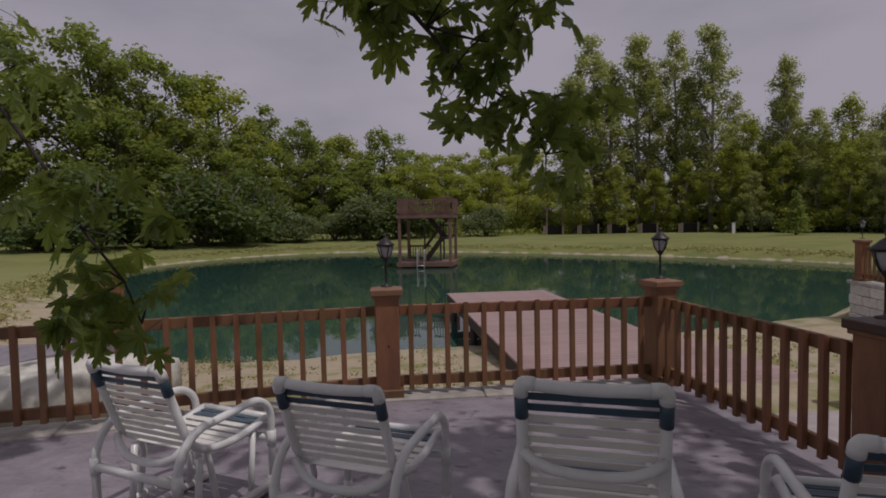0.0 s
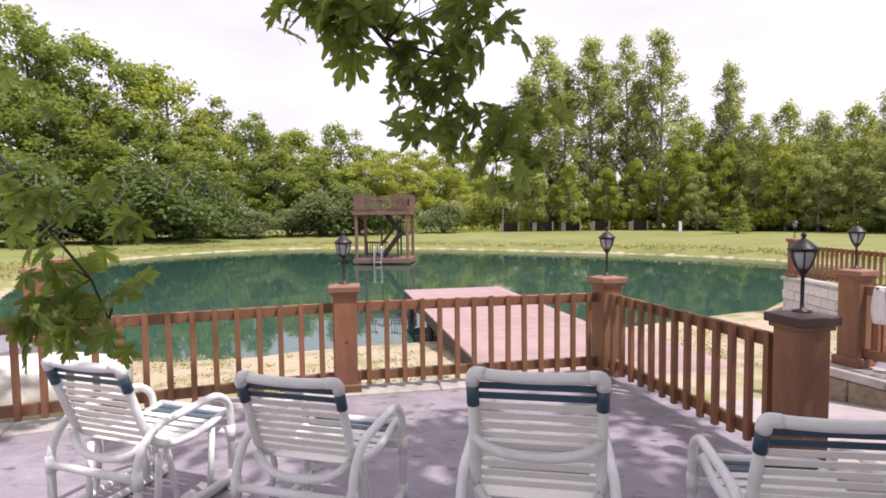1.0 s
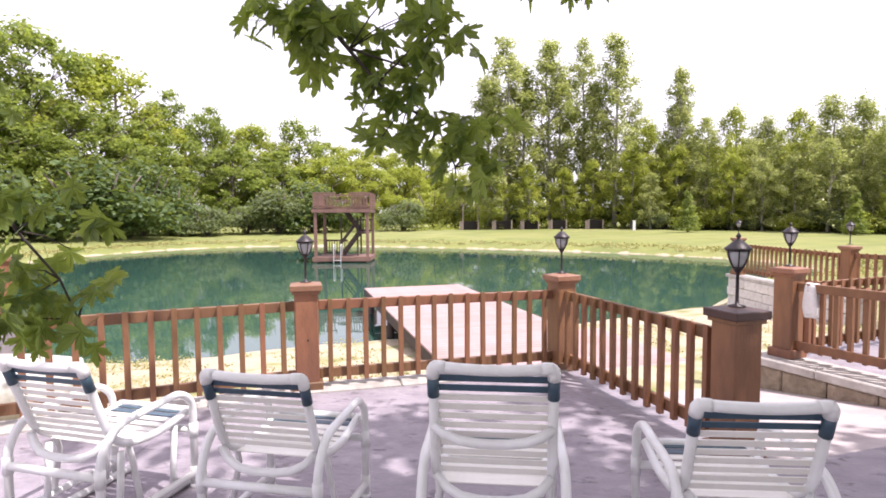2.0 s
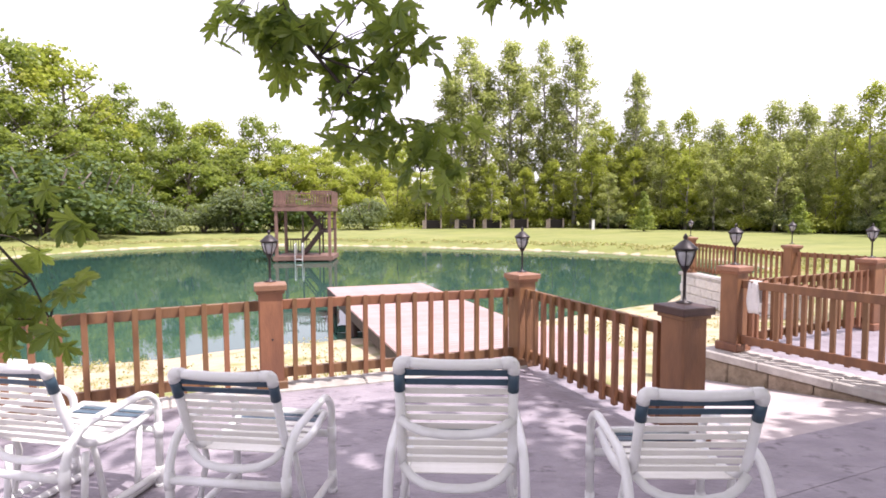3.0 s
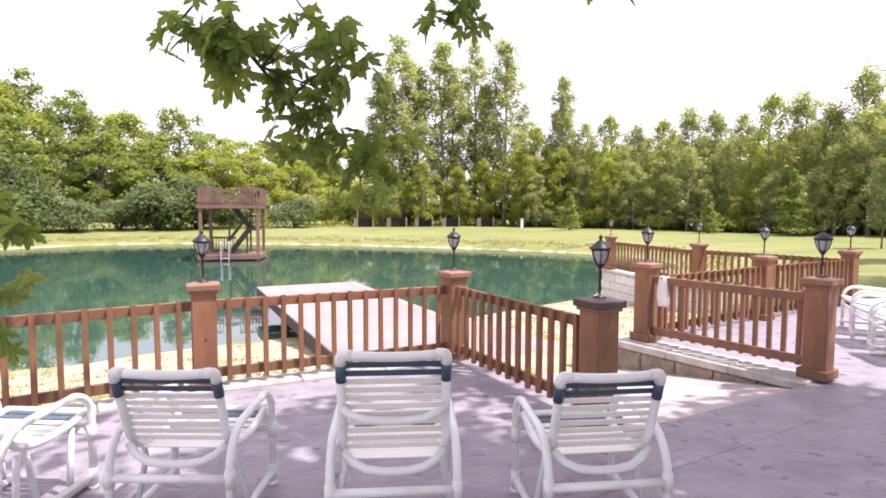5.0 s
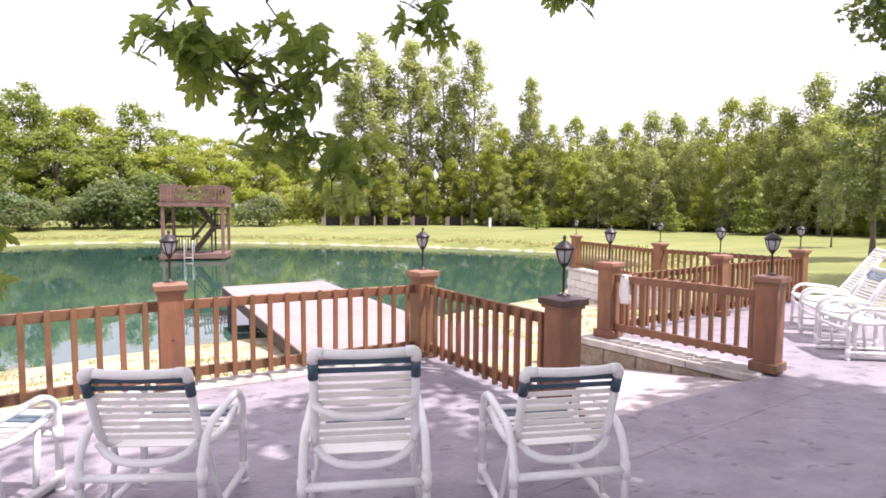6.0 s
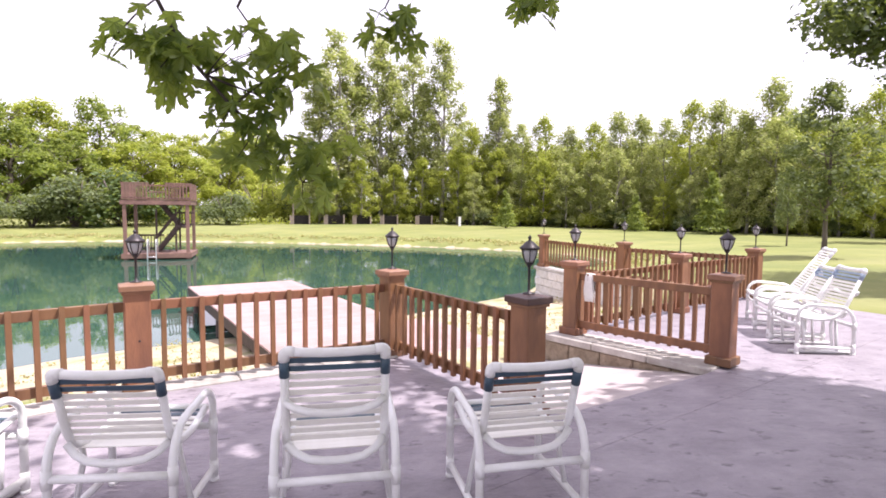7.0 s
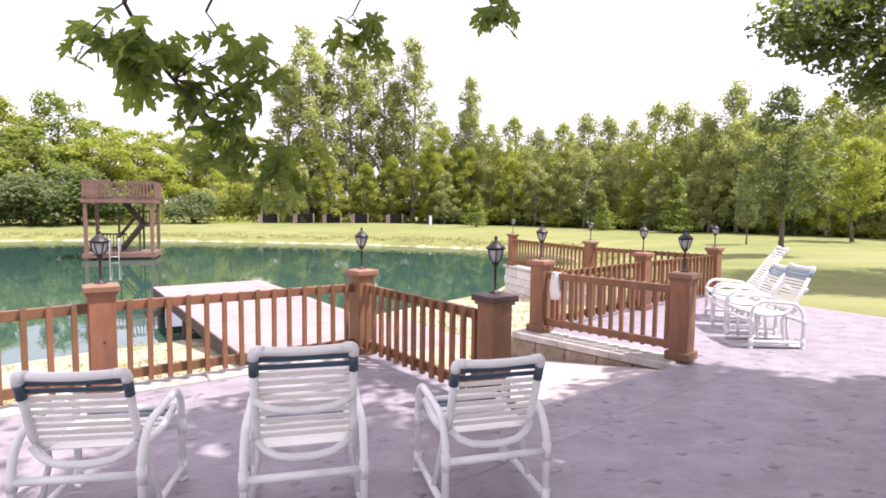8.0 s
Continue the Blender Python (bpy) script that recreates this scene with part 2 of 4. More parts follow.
class Geo:
    """Collects the vertices and faces of one mesh."""

    def __init__(self):
        self.v, self.f = [], []

    def add(self, verts, faces):
        k = len(self.v)
        self.v += [tuple(p) for p in verts]
        self.f += [tuple(i + k for i in f) for f in faces]
        return self

    def box(self, size, at=(0, 0, 0), c=0.004, m=None):
        """A chamfered box, centred on at."""
        hx, hy, hz = (s / 2 for s in size)
        c = min(c, hx * 0.45, hy * 0.45, hz * 0.45)
        vs, idx = [], {}
        for sx in (-1, 1):
            for sy in (-1, 1):
                for sz in (-1, 1):
                    for a in range(3):
                        p = [sx * (hx - c), sy * (hy - c), sz * (hz - c)]
                        p[a] += (sx, sy, sz)[a] * c
                        idx[sx, sy, sz, a] = len(vs)
                        vs.append(Vector(p))
        fs = []
        for a in range(3):
            b, d = (a + 1) % 3, (a + 2) % 3
            for s in (-1, 1):
                q = []
                for sb, sd in ((-1, -1), (1, -1), (1, 1), (-1, 1)):
                    k = [0, 0, 0]
                    k[a], k[b], k[d] = s, sb, sd
                    q.append(idx[(*k, a)])
                fs.append(q if s > 0 else q[::-1])
            for sb in (-1, 1):
                for sd in (-1, 1):
                    k0, k1 = [0, 0, 0], [0, 0, 0]
                    k0[a], k0[b], k0[d] = -1, sb, sd
                    k1[a], k1[b], k1[d] = 1, sb, sd
                    q = [idx[(*k0, b)], idx[(*k1, b)], idx[(*k1, d)], idx[(*k0, d)]]
                    fs.append(q if sb * sd > 0 else q[::-1])
        for sx in (-1, 1):
            for sy in (-1, 1):
                for sz in (-1, 1):
                    q = [idx[sx, sy, sz, a] for a in range(3)]
                    fs.append(q if sx * sy * sz > 0 else q[::-1])
        t = Matrix.Translation(at)
        if m is not None:
            t = t @ m
        return self.add([t @ p for p in vs], fs)

    def tube(self, pts, r, n=8, closed=False):
        """A round bar swept along points; r: one radius, or one for each point."""
        pts = [Vector(p) for p in pts]
        rr = r if isinstance(r, (list, tuple)) else [r] * len(pts)
        k, vs, fs, last = len(pts), [], [], None
        for i, p in enumerate(pts):
            a = pts[(i - 1) % k] if closed or i else p
            b = pts[(i + 1) % k] if closed or i < k - 1 else p
            d = (b - a).normalized()
            if last is None:
                last = d.orthogonal().normalized()
            last = (last - d * last.dot(d)).normalized()
            w = d.cross(last)
            for j in range(n):
                t = 2 * math.pi * j / n
                vs.append(p + (last * math.cos(t) + w * math.sin(t)) * rr[i])
        for i in range(k if closed else k - 1):
            i2 = (i + 1) % k
            for j in range(n):
                j2 = (j + 1) % n
                fs.append((i * n + j, i * n + j2, i2 * n + j2, i2 * n + j))
        if not closed:
            fs += [tuple(range(n))[::-1], tuple((k - 1) * n + j for j in range(n))]
        return self.add(vs, fs)

    def lathe(self, prof, n=12, at=(0, 0, 0)):
        """A turned form from (radius, height) pairs."""
        vs, fs = [], []
        for r, z in prof:
            for j in range(n):
                t = 2 * math.pi * j / n
                vs.append((at[0] + r * math.cos(t), at[1] + r * math.sin(t), at[2] + z))
        for i in range(len(prof) - 1):
            for j in range(n):
                j2 = (j + 1) % n
                fs.append((i * n + j, i * n + j2, (i + 1) * n + j2, (i + 1) * n + j))
        fs += [tuple(range(n))[::-1], tuple((len(prof) - 1) * n + j for j in range(n))]
        return self.add(vs, fs)

    def prism(self, poly, z0, z1):
        k = len(poly)
        vs = [(x, y, z0) for x, y in poly] + [(x, y, z1) for x, y in poly]
        fs = [tuple(range(k))[::-1], tuple(range(k, 2 * k))] + [(i, (i + 1) % k, k + (i + 1) % k, k + i) for i in range(k)]
        return self.add(vs, fs)

    def mesh(self, name, material, smooth=False):
        return mesh(name, self.v, self.f, material, smooth)


def arc(c, r, a0, a1, n, plane="yz", fixed=0.0):
    """Points of an arc in a plane (degrees)."""
    out = []
    for i in range(n + 1):
        a = radians(a0 + (a1 - a0) * i / n)
        p, q = c[0] + r * math.cos(a), c[1] + r * math.sin(a)
        out.append({"yz": (fixed, p, q), "xz": (p, fixed, q), "xy": (p, q, fixed)}[plane])
    return out


# ---- ground, pond, patio ----
W = -1.10  # water level
POND = [(-7.0, 9.8), (-4.9, 11.0), (-2.4, 12.2), (0.5, 13.6), (3.0, 15.2), (4.4, 16.5), (6.3, 17.6), (9.4, 21.5), (13.5, 26.5), (14.5, 32.0), (11.6, 36.6), (5.0, 41.5), (-6.0, 46.5),
        (-15.0, 48.8), (-24.0, 48.3), (-29.0, 43.0), (-30.5, 34.0), (-27.5, 26.0), (-21.0, 18.0), (-14.0, 11.5), (-10.0, 9.6)]
PATIO = [(-6.1, 2.6), (-5.75, 2.86), (-3.95, 3.96), (-1.98, 5.20), (0.42, 6.18), (0.70, 6.08), (1.70, 3.90), (3.66, 4.80), (3.86, 4.92), (2.84, 6.75), (2.95, 6.98), (5.4, 8.36), (7.9, 9.56),
         (8.2, 9.2), (8.9, 7.3), (9.3, 6.2), (10.4, 3.0), (10.5, -6.0), (-9.0, -6.0), (-9.0, 1.2), (-6.5, 1.6)]


def smooth_ring(p, n=6):
    """Catmull-Rom through a closed ring."""
    out, k = [], len(p)
    for i in range(k):
        a, b, c, d = (np.array(p[(i + j) % k], float) for j in (-1, 0, 1, 2))
        for j in range(n):
            t = j / n
            out.append(tuple(0.5 * (2 * b + (c - a) * t + (2 * a - 5 * b + 4 * c - d) * t * t + (3 * b - a - 3 * c + d) * t ** 3)))
    return out


def ring_distance(xy, ring):
    """Signed distance of points to a ring; negative inside."""
    r = np.array(ring)
    q = np.roll(r, -1, 0)
    best, inside = np.full(len(xy), 1e9), np.zeros(len(xy), bool)
    for a, b in zip(r, q):
        d = b - a
        t = np.clip(((xy - a) @ d) / (d @ d), 0, 1)
        best = np.minimum(best, np.hypot(*(xy - a - t[:, None] * d).T))
        hit = ((a[1] > xy[:, 1]) != (b[1] > xy[:, 1])) & (xy[:, 0] < (b[0] - a[0]) * (xy[:, 1] - a[1]) / (b[1] - a[1] + 1e-12) + a[0])
        inside ^= hit
    return np.where(inside, -best, best)


SHORE = smooth_ring(POND)


def ground_z(xy):
    """Height of the ground and how sandy it is."""
    sd = ring_distance(xy, SHORE)
    pd = ring_distance(xy, PATIO)
    x, y = xy.T
    near = np.clip((22.0 - y) / 8.0, 0, 1) * np.clip((9.5 - x) / 3.0, 0, 1)  # the beach below the patio
    far = W + 0.28 * (1 - np.exp(-np.clip(sd, 0, None) / 0.5)) + 0.95 * (1 - np.exp(-np.clip(sd - 0.4, 0, None) / 9.0))
    beach = W + 0.115 * np.clip(sd, 0, None)
    beach = np.minimum(beach, -0.42)
    z = near * beach + (1 - near) * far
    z = np.where(sd < 0, W - 0.9 * (1 - np.exp(sd / 1.2)), z)
    s = ((x - 6.1) * 6.9 + (y - 16.3) * 1.85) / 7.14  # beside the wall above the beach
    lawn = np.clip(s / 0.5 + 0.1, 0, 1) * np.clip((17.6 - y) / 1.5, 0, 1) * (x > 5.5)
    z = np.where(sd > 0, np.maximum(z, lawn * -0.06 + (1 - lawn) * z), z)
    z = np.where(pd < -0.15, -0.75, z)
    sand = np.where(sd < 0, 1.0, np.clip(0.56 - sd / 1.3, 0, 1) * (1 - near) + near * np.clip(0.66 - 0.012 * sd, 0, 1))
    return z, sand


def spaced(lo, hi, fine0, fine1, step, grow=1.16):
    a, s = [fine0], step
    while a[-1] < fine1:
        a.append(a[-1] + step)
    while a[-1] < hi:
        s *= grow
        a.append(a[-1] + s)
    b, s = [fine0], step
    while b[-1] > lo:
        s *= grow
        b.append(b[-1] - s)
    return np.array(b[:0:-1] + a)


def build_ground():
    xs, ys = spaced(-900, 900, -34, 22, 0.6), spaced(-300, 1500, -8, 56, 0.6)
    gx, gy = np.meshgrid(xs, ys)
    xy = np.stack([gx.ravel(), gy.ravel()], 1)
    z, sand = ground_z(xy)
    z = z + 0.03 * np.sin(xy[:, 0] * 0.7) * np.cos(xy[:, 1] * 0.9) * (z > W)
    nx, ny = len(xs), len(ys)
    i = np.arange(nx * ny).reshape(ny, nx)
    f = np.stack([i[:-1, :-1], i[:-1, 1:], i[1:, 1:], i[1:, :-1]], -1).reshape(-1, 4)
    me = mesh("ground", np.column_stack([xy, z]).tolist(), f.tolist(), GROUND, True)
    at = me.attributes.new("sand", "FLOAT", "POINT")
    at.data.foreach_set("value", sand.astype(np.float32))
    tagged(new("ground", me), "mown green lawn with a sandy beach down to the pond", "ground", kind="structure")


build_ground()
ring = smooth_ring([(p[0] * 1.0, p[1]) for p in POND], 4)
cx, cy = np.mean(ring, 0)
wide = [((x - cx) * 1.04 + cx, (y - cy) * 1.04 + cy, W) for x, y in ring]
tagged(new("water", mesh("water", wide, [tuple(range(len(wide)))], WATER)), "still turquoise pond water with reflections of trees", "pond", kind="structure")


def slabs(poly, cuts, z0, z1, gap=0.003):
    """Cuts a flat outline along lines into slabs with open joints."""
    bm = bmesh.new()
    bm.faces.new([bm.verts.new((x, y, 0)) for x, y in poly])
    for (ax, ay), (bx, by) in cuts:
        no = Vector((-(by - ay), bx - ax, 0)).normalized()
        bmesh.ops.bisect_plane(bm, geom=bm.verts[:] + bm.edges[:] + bm.faces[:], plane_co=(ax, ay, 0), plane_no=no)
    out = [[(v.co.x, v.co.y) for v in f.verts] for f in bm.faces]
    bm.free()
    res = []
    for p in out:
        c = np.mean(p, 0)
        if np.ptp([q[0] for q in p]) < 0.1 or np.ptp([q[1] for q in p]) < 0.1:
            continue
        # draw each edge in by the gap
        k, inner = len(p), []
        for i in range(k):
            a, b, d = Vector(p[i - 1]), Vector(p[i]), Vector(p[(i + 1) % k])
            u, w = (b - a).normalized(), (d - b).normalized()
            n1, n2 = Vector((-u.y, u.x)), Vector((-w.y, w.x))
            s = (n1 + n2)
            s = s.normalized() if s.length > 1e-6 else n1
            inner.append(tuple(b + s * gap / max(0.4, s.dot(n1))))
        g = Geo()
        k = len(inner)
        low = [(x, y, z0) for x, y in p]
        mid = [(x, y, z1 - 0.008) for x, y in p]
        top = [(x, y, z1) for x, y in inner]
        fs = [tuple(range(k))[::-1], tuple(range(2 * k, 3 * k))]
        for a in (0, k):
            fs += [(a + i, a + (i + 1) % k, a + k + (i + 1) % k, a + k + i) for i in range(k)]
        res.append(g.add(low + mid + top, fs))
    return res


patio = tagged(new("patio_floor"), "mauve grey stamped concrete patio with cut joints", "patio", kind="structure")
PATIO = PATIO[::-1] if sum(PATIO[i - 1][0] * PATIO[i][1] - PATIO[i][0] * PATIO[i - 1][1] for i in range(len(PATIO))) < 0 else PATIO
CUTS = [((-0.3, 2.25), (1.70, 3.25)), ((3.86, 4.92), (5.0, 2.2)), ((-2.1, 0.0), (-2.6, 4.0))]
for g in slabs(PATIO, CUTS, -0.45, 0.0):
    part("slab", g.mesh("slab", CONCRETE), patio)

# ramp and stone wall beside it
RB = -0.36
ramp_top, ramp_bot = [(1.66, 3.90), (3.84, 4.86)], [(0.66, 6.12), (2.86, 6.95)]
g = Geo()
vs = []
for t in (0.0, 0.03, 0.25, 0.5, 0.75, 1.0):
    for k in (0, 1):
        x = ramp_top[k][0] + (ramp_bot[k][0] - ramp_top[k][0]) * t
        y = ramp_top[k][1] + (ramp_bot[k][1] - ramp_top[k][1]) * t
        vs.append((x, y, -0.035 - (0 if t < 0.02 else 0.01) + (RB + 0.04) * t))
n = len(vs)
fs = [(2 * i, 2 * i + 1, 2 * i + 3, 2 * i + 2) for i in range(5)]
lowv = [(x, y, z - 0.25) for x, y, z in vs]
fs += [(n - 2, n - 1, 2 * n - 1, 2 * n - 2), (0, 2 * n - n, n + 1, 1)]
for i in range(5):
    fs += [(2 * i, 2 * i + 2, n + 2 * i + 2, n + 2 * i), (2 * i + 1, n + 2 * i + 1, n + 2 * i + 3, 2 * i + 3)]
g.add(vs + lowv, fs)
tagged(new("ramp", g.mesh("ramp", RAMPC)), "pale sunlit concrete ramp down to the dock", "ramp", kind="structure")


def along(p, q, s, off=0.0):
    """Point s metres from p towards q, off metres to the left."""
    d = (Vector(q) - Vector(p)).normalized()
    return p[0] + d.x * s - d.y * off, p[1] + d.y * s + d.x * off


def heading(p, q):
    return math.degrees(math.atan2(q[1] - p[1], q[0] - p[0]))


def stone_wall(name, p, q, top, depth, material, label, rows, block, cap=0.45, over=0.0):
    """Blocks in courses under a row of cap stones; the face lies to the left of p > q."""
    w = tagged(new(name), label, "wall", kind="structure")
    w.matrix_world = pose(p[0], p[1], 0, 0, 0, heading(p, q))
    length = (Vector(q) - Vector(p)).length
    h = (depth - 0.09) / rows
    rnd = random.Random(len(name) + int(length * 10))
    blocks = [Geo().box((block - 0.012, 0.26, h - 0.010), c=0.018).mesh("stone", material) for _ in range(1)]
    half = Geo().box((block / 2 - 0.012, 0.26, h - 0.010), c=0.018).mesh("half_stone", material)
    for r in range(rows):
        x, step = 0.0, block / 2 if r % 2 else block
        while x + step < length + 0.1:
            me = blocks[0] if step == block else half
            part("stone", me, w, pose(x + step / 2, 0.02 + rnd.uniform(-0.012, 0.012), top - 0.09 - h * (r + 0.5), 0, 0, rnd.uniform(-1, 1)))
            x += step
            step = block
    part("core", Geo().box((length + 2 * over, 0.18, depth - 0.1), (length / 2, -0.03, top - 0.09 - (depth - 0.09) / 2)).mesh("core", material), w)
    k = max(2, round(length / 0.75))
    capm = Geo().box((length / k - 0.006 if not over else (length + 2 * over) / k - 0.006, cap, 0.09), c=0.012).mesh("cap_stone", KERB)
    for i in range(k):
        part("cap_stone", capm, w, pose(-over + (i + 0.5) * (length + 2 * over) / k, -0.05, top - 0.045, 0, 0, rnd.uniform(-0.4, 0.4)))
    return w


A, B, C, E, F, J, K, G, I, L = (-1.91, 5.06), (0.48, 6.02), (1.43, 3.98), (3.0, 6.71), (4.02, 5.04), (5.47, 8.1), (7.85, 9.27), (6.46, 11.86), (5.95, 15.92), (-5.6, 2.83)
D1, D2 = (-8.1, 8.0), (-6.85, 6.42)
stone_wall("wall_ramp", along(F, E, -0.02, 0.15), along(F, E, 2.2, 0.15), 0.022, 0.66, STONE, "tan split stone wall with pale cap stones", 2, 0.46, 0.44)
stone_wall("wall_pond", along(G, I, -0.4, 0.03), along(G, I, 4.4, 0.03), -0.02, 1.25, WHITE_STONE, "pale stone retaining wall above the pond beach", 5, 0.55, 0.40)

# ---- dock ----
DZ = -0.42
du, dv = Vector((-0.388, 0.922, 0)), Vector((0.922, 0.388, 0))
d0 = Vector((-0.22, 5.78, 0))
dock = thing("dock", d0.x, d0.y, DZ, math.degrees(math.atan2(dv.y, dv.x)), "low wooden dock of pinkish weathered boards reaching into the pond", "dock")
bl = Geo().box((2.80, 0.139, 0.035), c=0.004).mesh("board", DECK)
bw = Geo().box((3.34, 0.139, 0.035), c=0.004).mesh("board_long", DECK)
for i in range(71):
    y = 0.07 + i * 0.146
    if 1 <= i < 24:
        part("board", bw, dock, pose(1.67, y, -0.0175))
    elif i >= 24:
        part("board", bl, dock, pose(1.40 + 0.004 * math.sin(i * 2.3), y, -0.0175))
for x in (0.03, 1.40, 2.76):
    part("beam", Geo().box((0.06, 10.2, 0.2), (x, 5.2, -0.14)).mesh("beam", DARK_WOOD), dock)
part("fascia", Geo().box((2.80, 0.04, 0.2), (1.40, 10.38, -0.14)).mesh("fascia", DARK_WOOD), dock)
pile = Geo().lathe([(0.08, -1.8), (0.08, -0.04)], 10).mesh("pile", DARK_WOOD, True)
for y in (3.9, 6.9, 10.0):
    for x in (0.14, 2.66):
        part("pile", pile, dock, pose(x, y, -0.02))


# ---- fences, posts, lanterns ----
POST_G, FENCE_G, LAMP_G = "posts of the patio railing", "panels of the patio railing", "post lanterns"
shaft_me = Geo().box((0.215, 0.215, 0.93), (0, 0, 0.465), 0.012).mesh("shaft", STAIN_WOOD)
cap_g = Geo().box((0.285, 0.285, 0.055), (0, 0, 0.958), 0.006)
cap_g.add([(-0.13, -0.13, 0.985), (0.13, -0.13, 0.985), (0.13, 0.13, 0.985), (-0.13, 0.13, 0.985), (-0.05, -0.05, 1.0), (0.05, -0.05, 1.0), (0.05, 0.05, 1.0), (-0.05, 0.05, 1.0)],
          [(0, 1, 5, 4), (1, 2, 6, 5), (2, 3, 7, 6), (3, 0, 4, 7), (4, 5, 6, 7)])
cap_me = cap_g.mesh("cap", CAP_WOOD)
dark_cap_me = cap_g.mesh("dark_cap", DARK_CAP)
neck_me = Geo().box((0.245, 0.245, 0.03), (0, 0, 0.916), 0.004).mesh("neck_trim", STAIN_WOOD)
foot_me = Geo().box((0.275, 0.275, 0.095), (0, 0, 0.0475), 0.008).mesh("base_trim", STAIN_WOOD)


def post(at, rz, z=0.0):
    p = thing("fence_post", at[0], at[1], z, rz, "chunky red-brown stained wooden post with a flat cap", "fence post", POST_G)
    for nm, me in (("shaft", shaft_me), ("cap", cap_me if at != C else dark_cap_me), ("neck_trim", neck_me), ("base_trim", foot_me)):
        part(nm, me, p)
    return p


pole_me = Geo().lathe([(0.055, 0), (0.055, 0.008), (0.014, 0.02), (0.011, 0.05), (0.011, 0.25), (0.02, 0.262), (0.032, 0.285), (0.036, 0.30)], 12).mesh("pole", IRON, True)
roof_me = Geo().lathe([(0.078, 0.425), (0.088, 0.43), (0.084, 0.44), (0.055, 0.468), (0.035, 0.49), (0.012, 0.505), (0.01, 0.515), (0.017, 0.527), (0.012, 0.54), (0.002, 0.556)], 12).mesh("roof", IRON, True)
rib_me = Geo().tube([(r, 0, z) for r, z in ((0.034, 0.295), (0.052, 0.335), (0.066, 0.38), (0.073, 0.43))], 0.005, 5).mesh("rib", IRON, True)
collar_me = Geo().lathe([(0.068, 0.416), (0.078, 0.418), (0.078, 0.428), (0.068, 0.43)], 12).mesh("collar", IRON, True)
glass_me = Geo().lathe([(0.030, 0.30), (0.047, 0.335), (0.060, 0.38), (0.066, 0.424)], 12).mesh("glass", FROST, True)


def lantern(at, z=1.0):
    p = thing("post_lantern", at[0], at[1], z, 15, "dark bronze lantern with frosted panes on a short pole", "lantern", LAMP_G)
    for nm, me in (("pole", pole_me), ("roof", roof_me), ("collar", collar_me), ("glass", glass_me)):
        part(nm, me, p)
    for i in range(6):
        part("rib", rib_me, p, pose(0, 0, 0, 0, 0, 60 * i))
    p.scale = (0.97, 0.97, 0.865)


bal_g = Geo().box((0.044, 0.044, 0.76), (0, 0, 0.455), 0.003)
bal_g.v = [(x, y, z + (0.022 - y) * 0.55 - 0.012 if z > 0.76 else z) for x, y, z in bal_g.v]
bal_me = bal_g.mesh("baluster", STAIN_WOOD)


def fence(p, q, side, count, z=0.0, gap=0.11, label="red-brown stained wooden railing panel with square balusters"):
    """A panel between two posts; side +1 sets the balusters to the left of p > q."""
    length = (Vector(q) - Vector(p)).length
    f = thing("fence", p[0], p[1], z, heading(p, q), label, "railing", FENCE_G)
    rail = Geo().box((length - 2 * gap, 0.042, 0.09), c=0.004).mesh("rail", STAIN_WOOD)
    part("top_rail", rail, f, pose(length / 2, 0, 0.785))
    part("bottom_rail", rail, f, pose(length / 2, 0, 0.145))
    rnd = random.Random(count)
    for i in range(count):
        x = gap + (length - 2 * gap) * (i + 0.6) / (count + 0.2)
        m = pose(x, side * 0.0435, rnd.uniform(-0.004, 0.004), 0, rnd.uniform(-0.4, 0.4), 0 if side < 0 else 180)
        part("baluster", bal_me, f, m)
    return f


AB, BC, EF, EK, KI = heading(A, B), heading(B, C), heading(E, F), heading(E, K), heading(K, I)
for at, rz in ((A, AB), (B, AB + 8), (C, BC), (E, EF), (F, EF), (J, EK), (K, EK), (G, KI), (I, KI)):
    post(at, rz, 0.022 if at in (E, F) else 0.0 if at not in (G, I) else -0.02)
    lantern(at, 1.0 if at not in (E, F) else 1.022)
fence(L, A, -1, 23)
fence(A, B, -1, 14)
fence(B, C, -1, 13)
fence(E, F, 1, 12, 0.022)
fence(E, J, -1, 17)
fence(J, K, -1, 17)
fence(K, G, 1, 18)
fence(G, I, 1, 22, -0.02)
post(L, AB)
knot = part("knot", Geo().lathe([(0.011, 0), (0.009, 0.004), (0.002, 0.005)], 8).mesh("knot", IRON), scene.objects["fence_post"], pose(0.01, -0.107, 0.48, 90, 0, 0), "small dark knot in the wood")
for at in (D1, D2):
    post(at, heading(D2, D1))
fence(D2, D1, -1, 20)
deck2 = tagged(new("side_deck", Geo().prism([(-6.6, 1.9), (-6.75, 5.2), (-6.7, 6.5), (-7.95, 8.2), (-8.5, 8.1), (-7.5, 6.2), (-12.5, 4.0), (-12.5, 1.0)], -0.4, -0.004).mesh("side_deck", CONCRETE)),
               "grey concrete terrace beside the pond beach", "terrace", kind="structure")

for p, q in ((L, A), (A, B)):
    ln = (Vector(q) - Vector(p)).length
    k = round(ln / 0.8)
    for i in range(k):
        x, y = along(p, q, (i + 0.5) * ln / k, -0.02)
        m = Geo().box((ln / k - 0.006, 0.30, 0.05), c=0.012).mesh("kerb_stone", KERB)
        part("kerb_stone", m, patio, pose(x, y, 0.0, 0, 0, heading(p, q)))

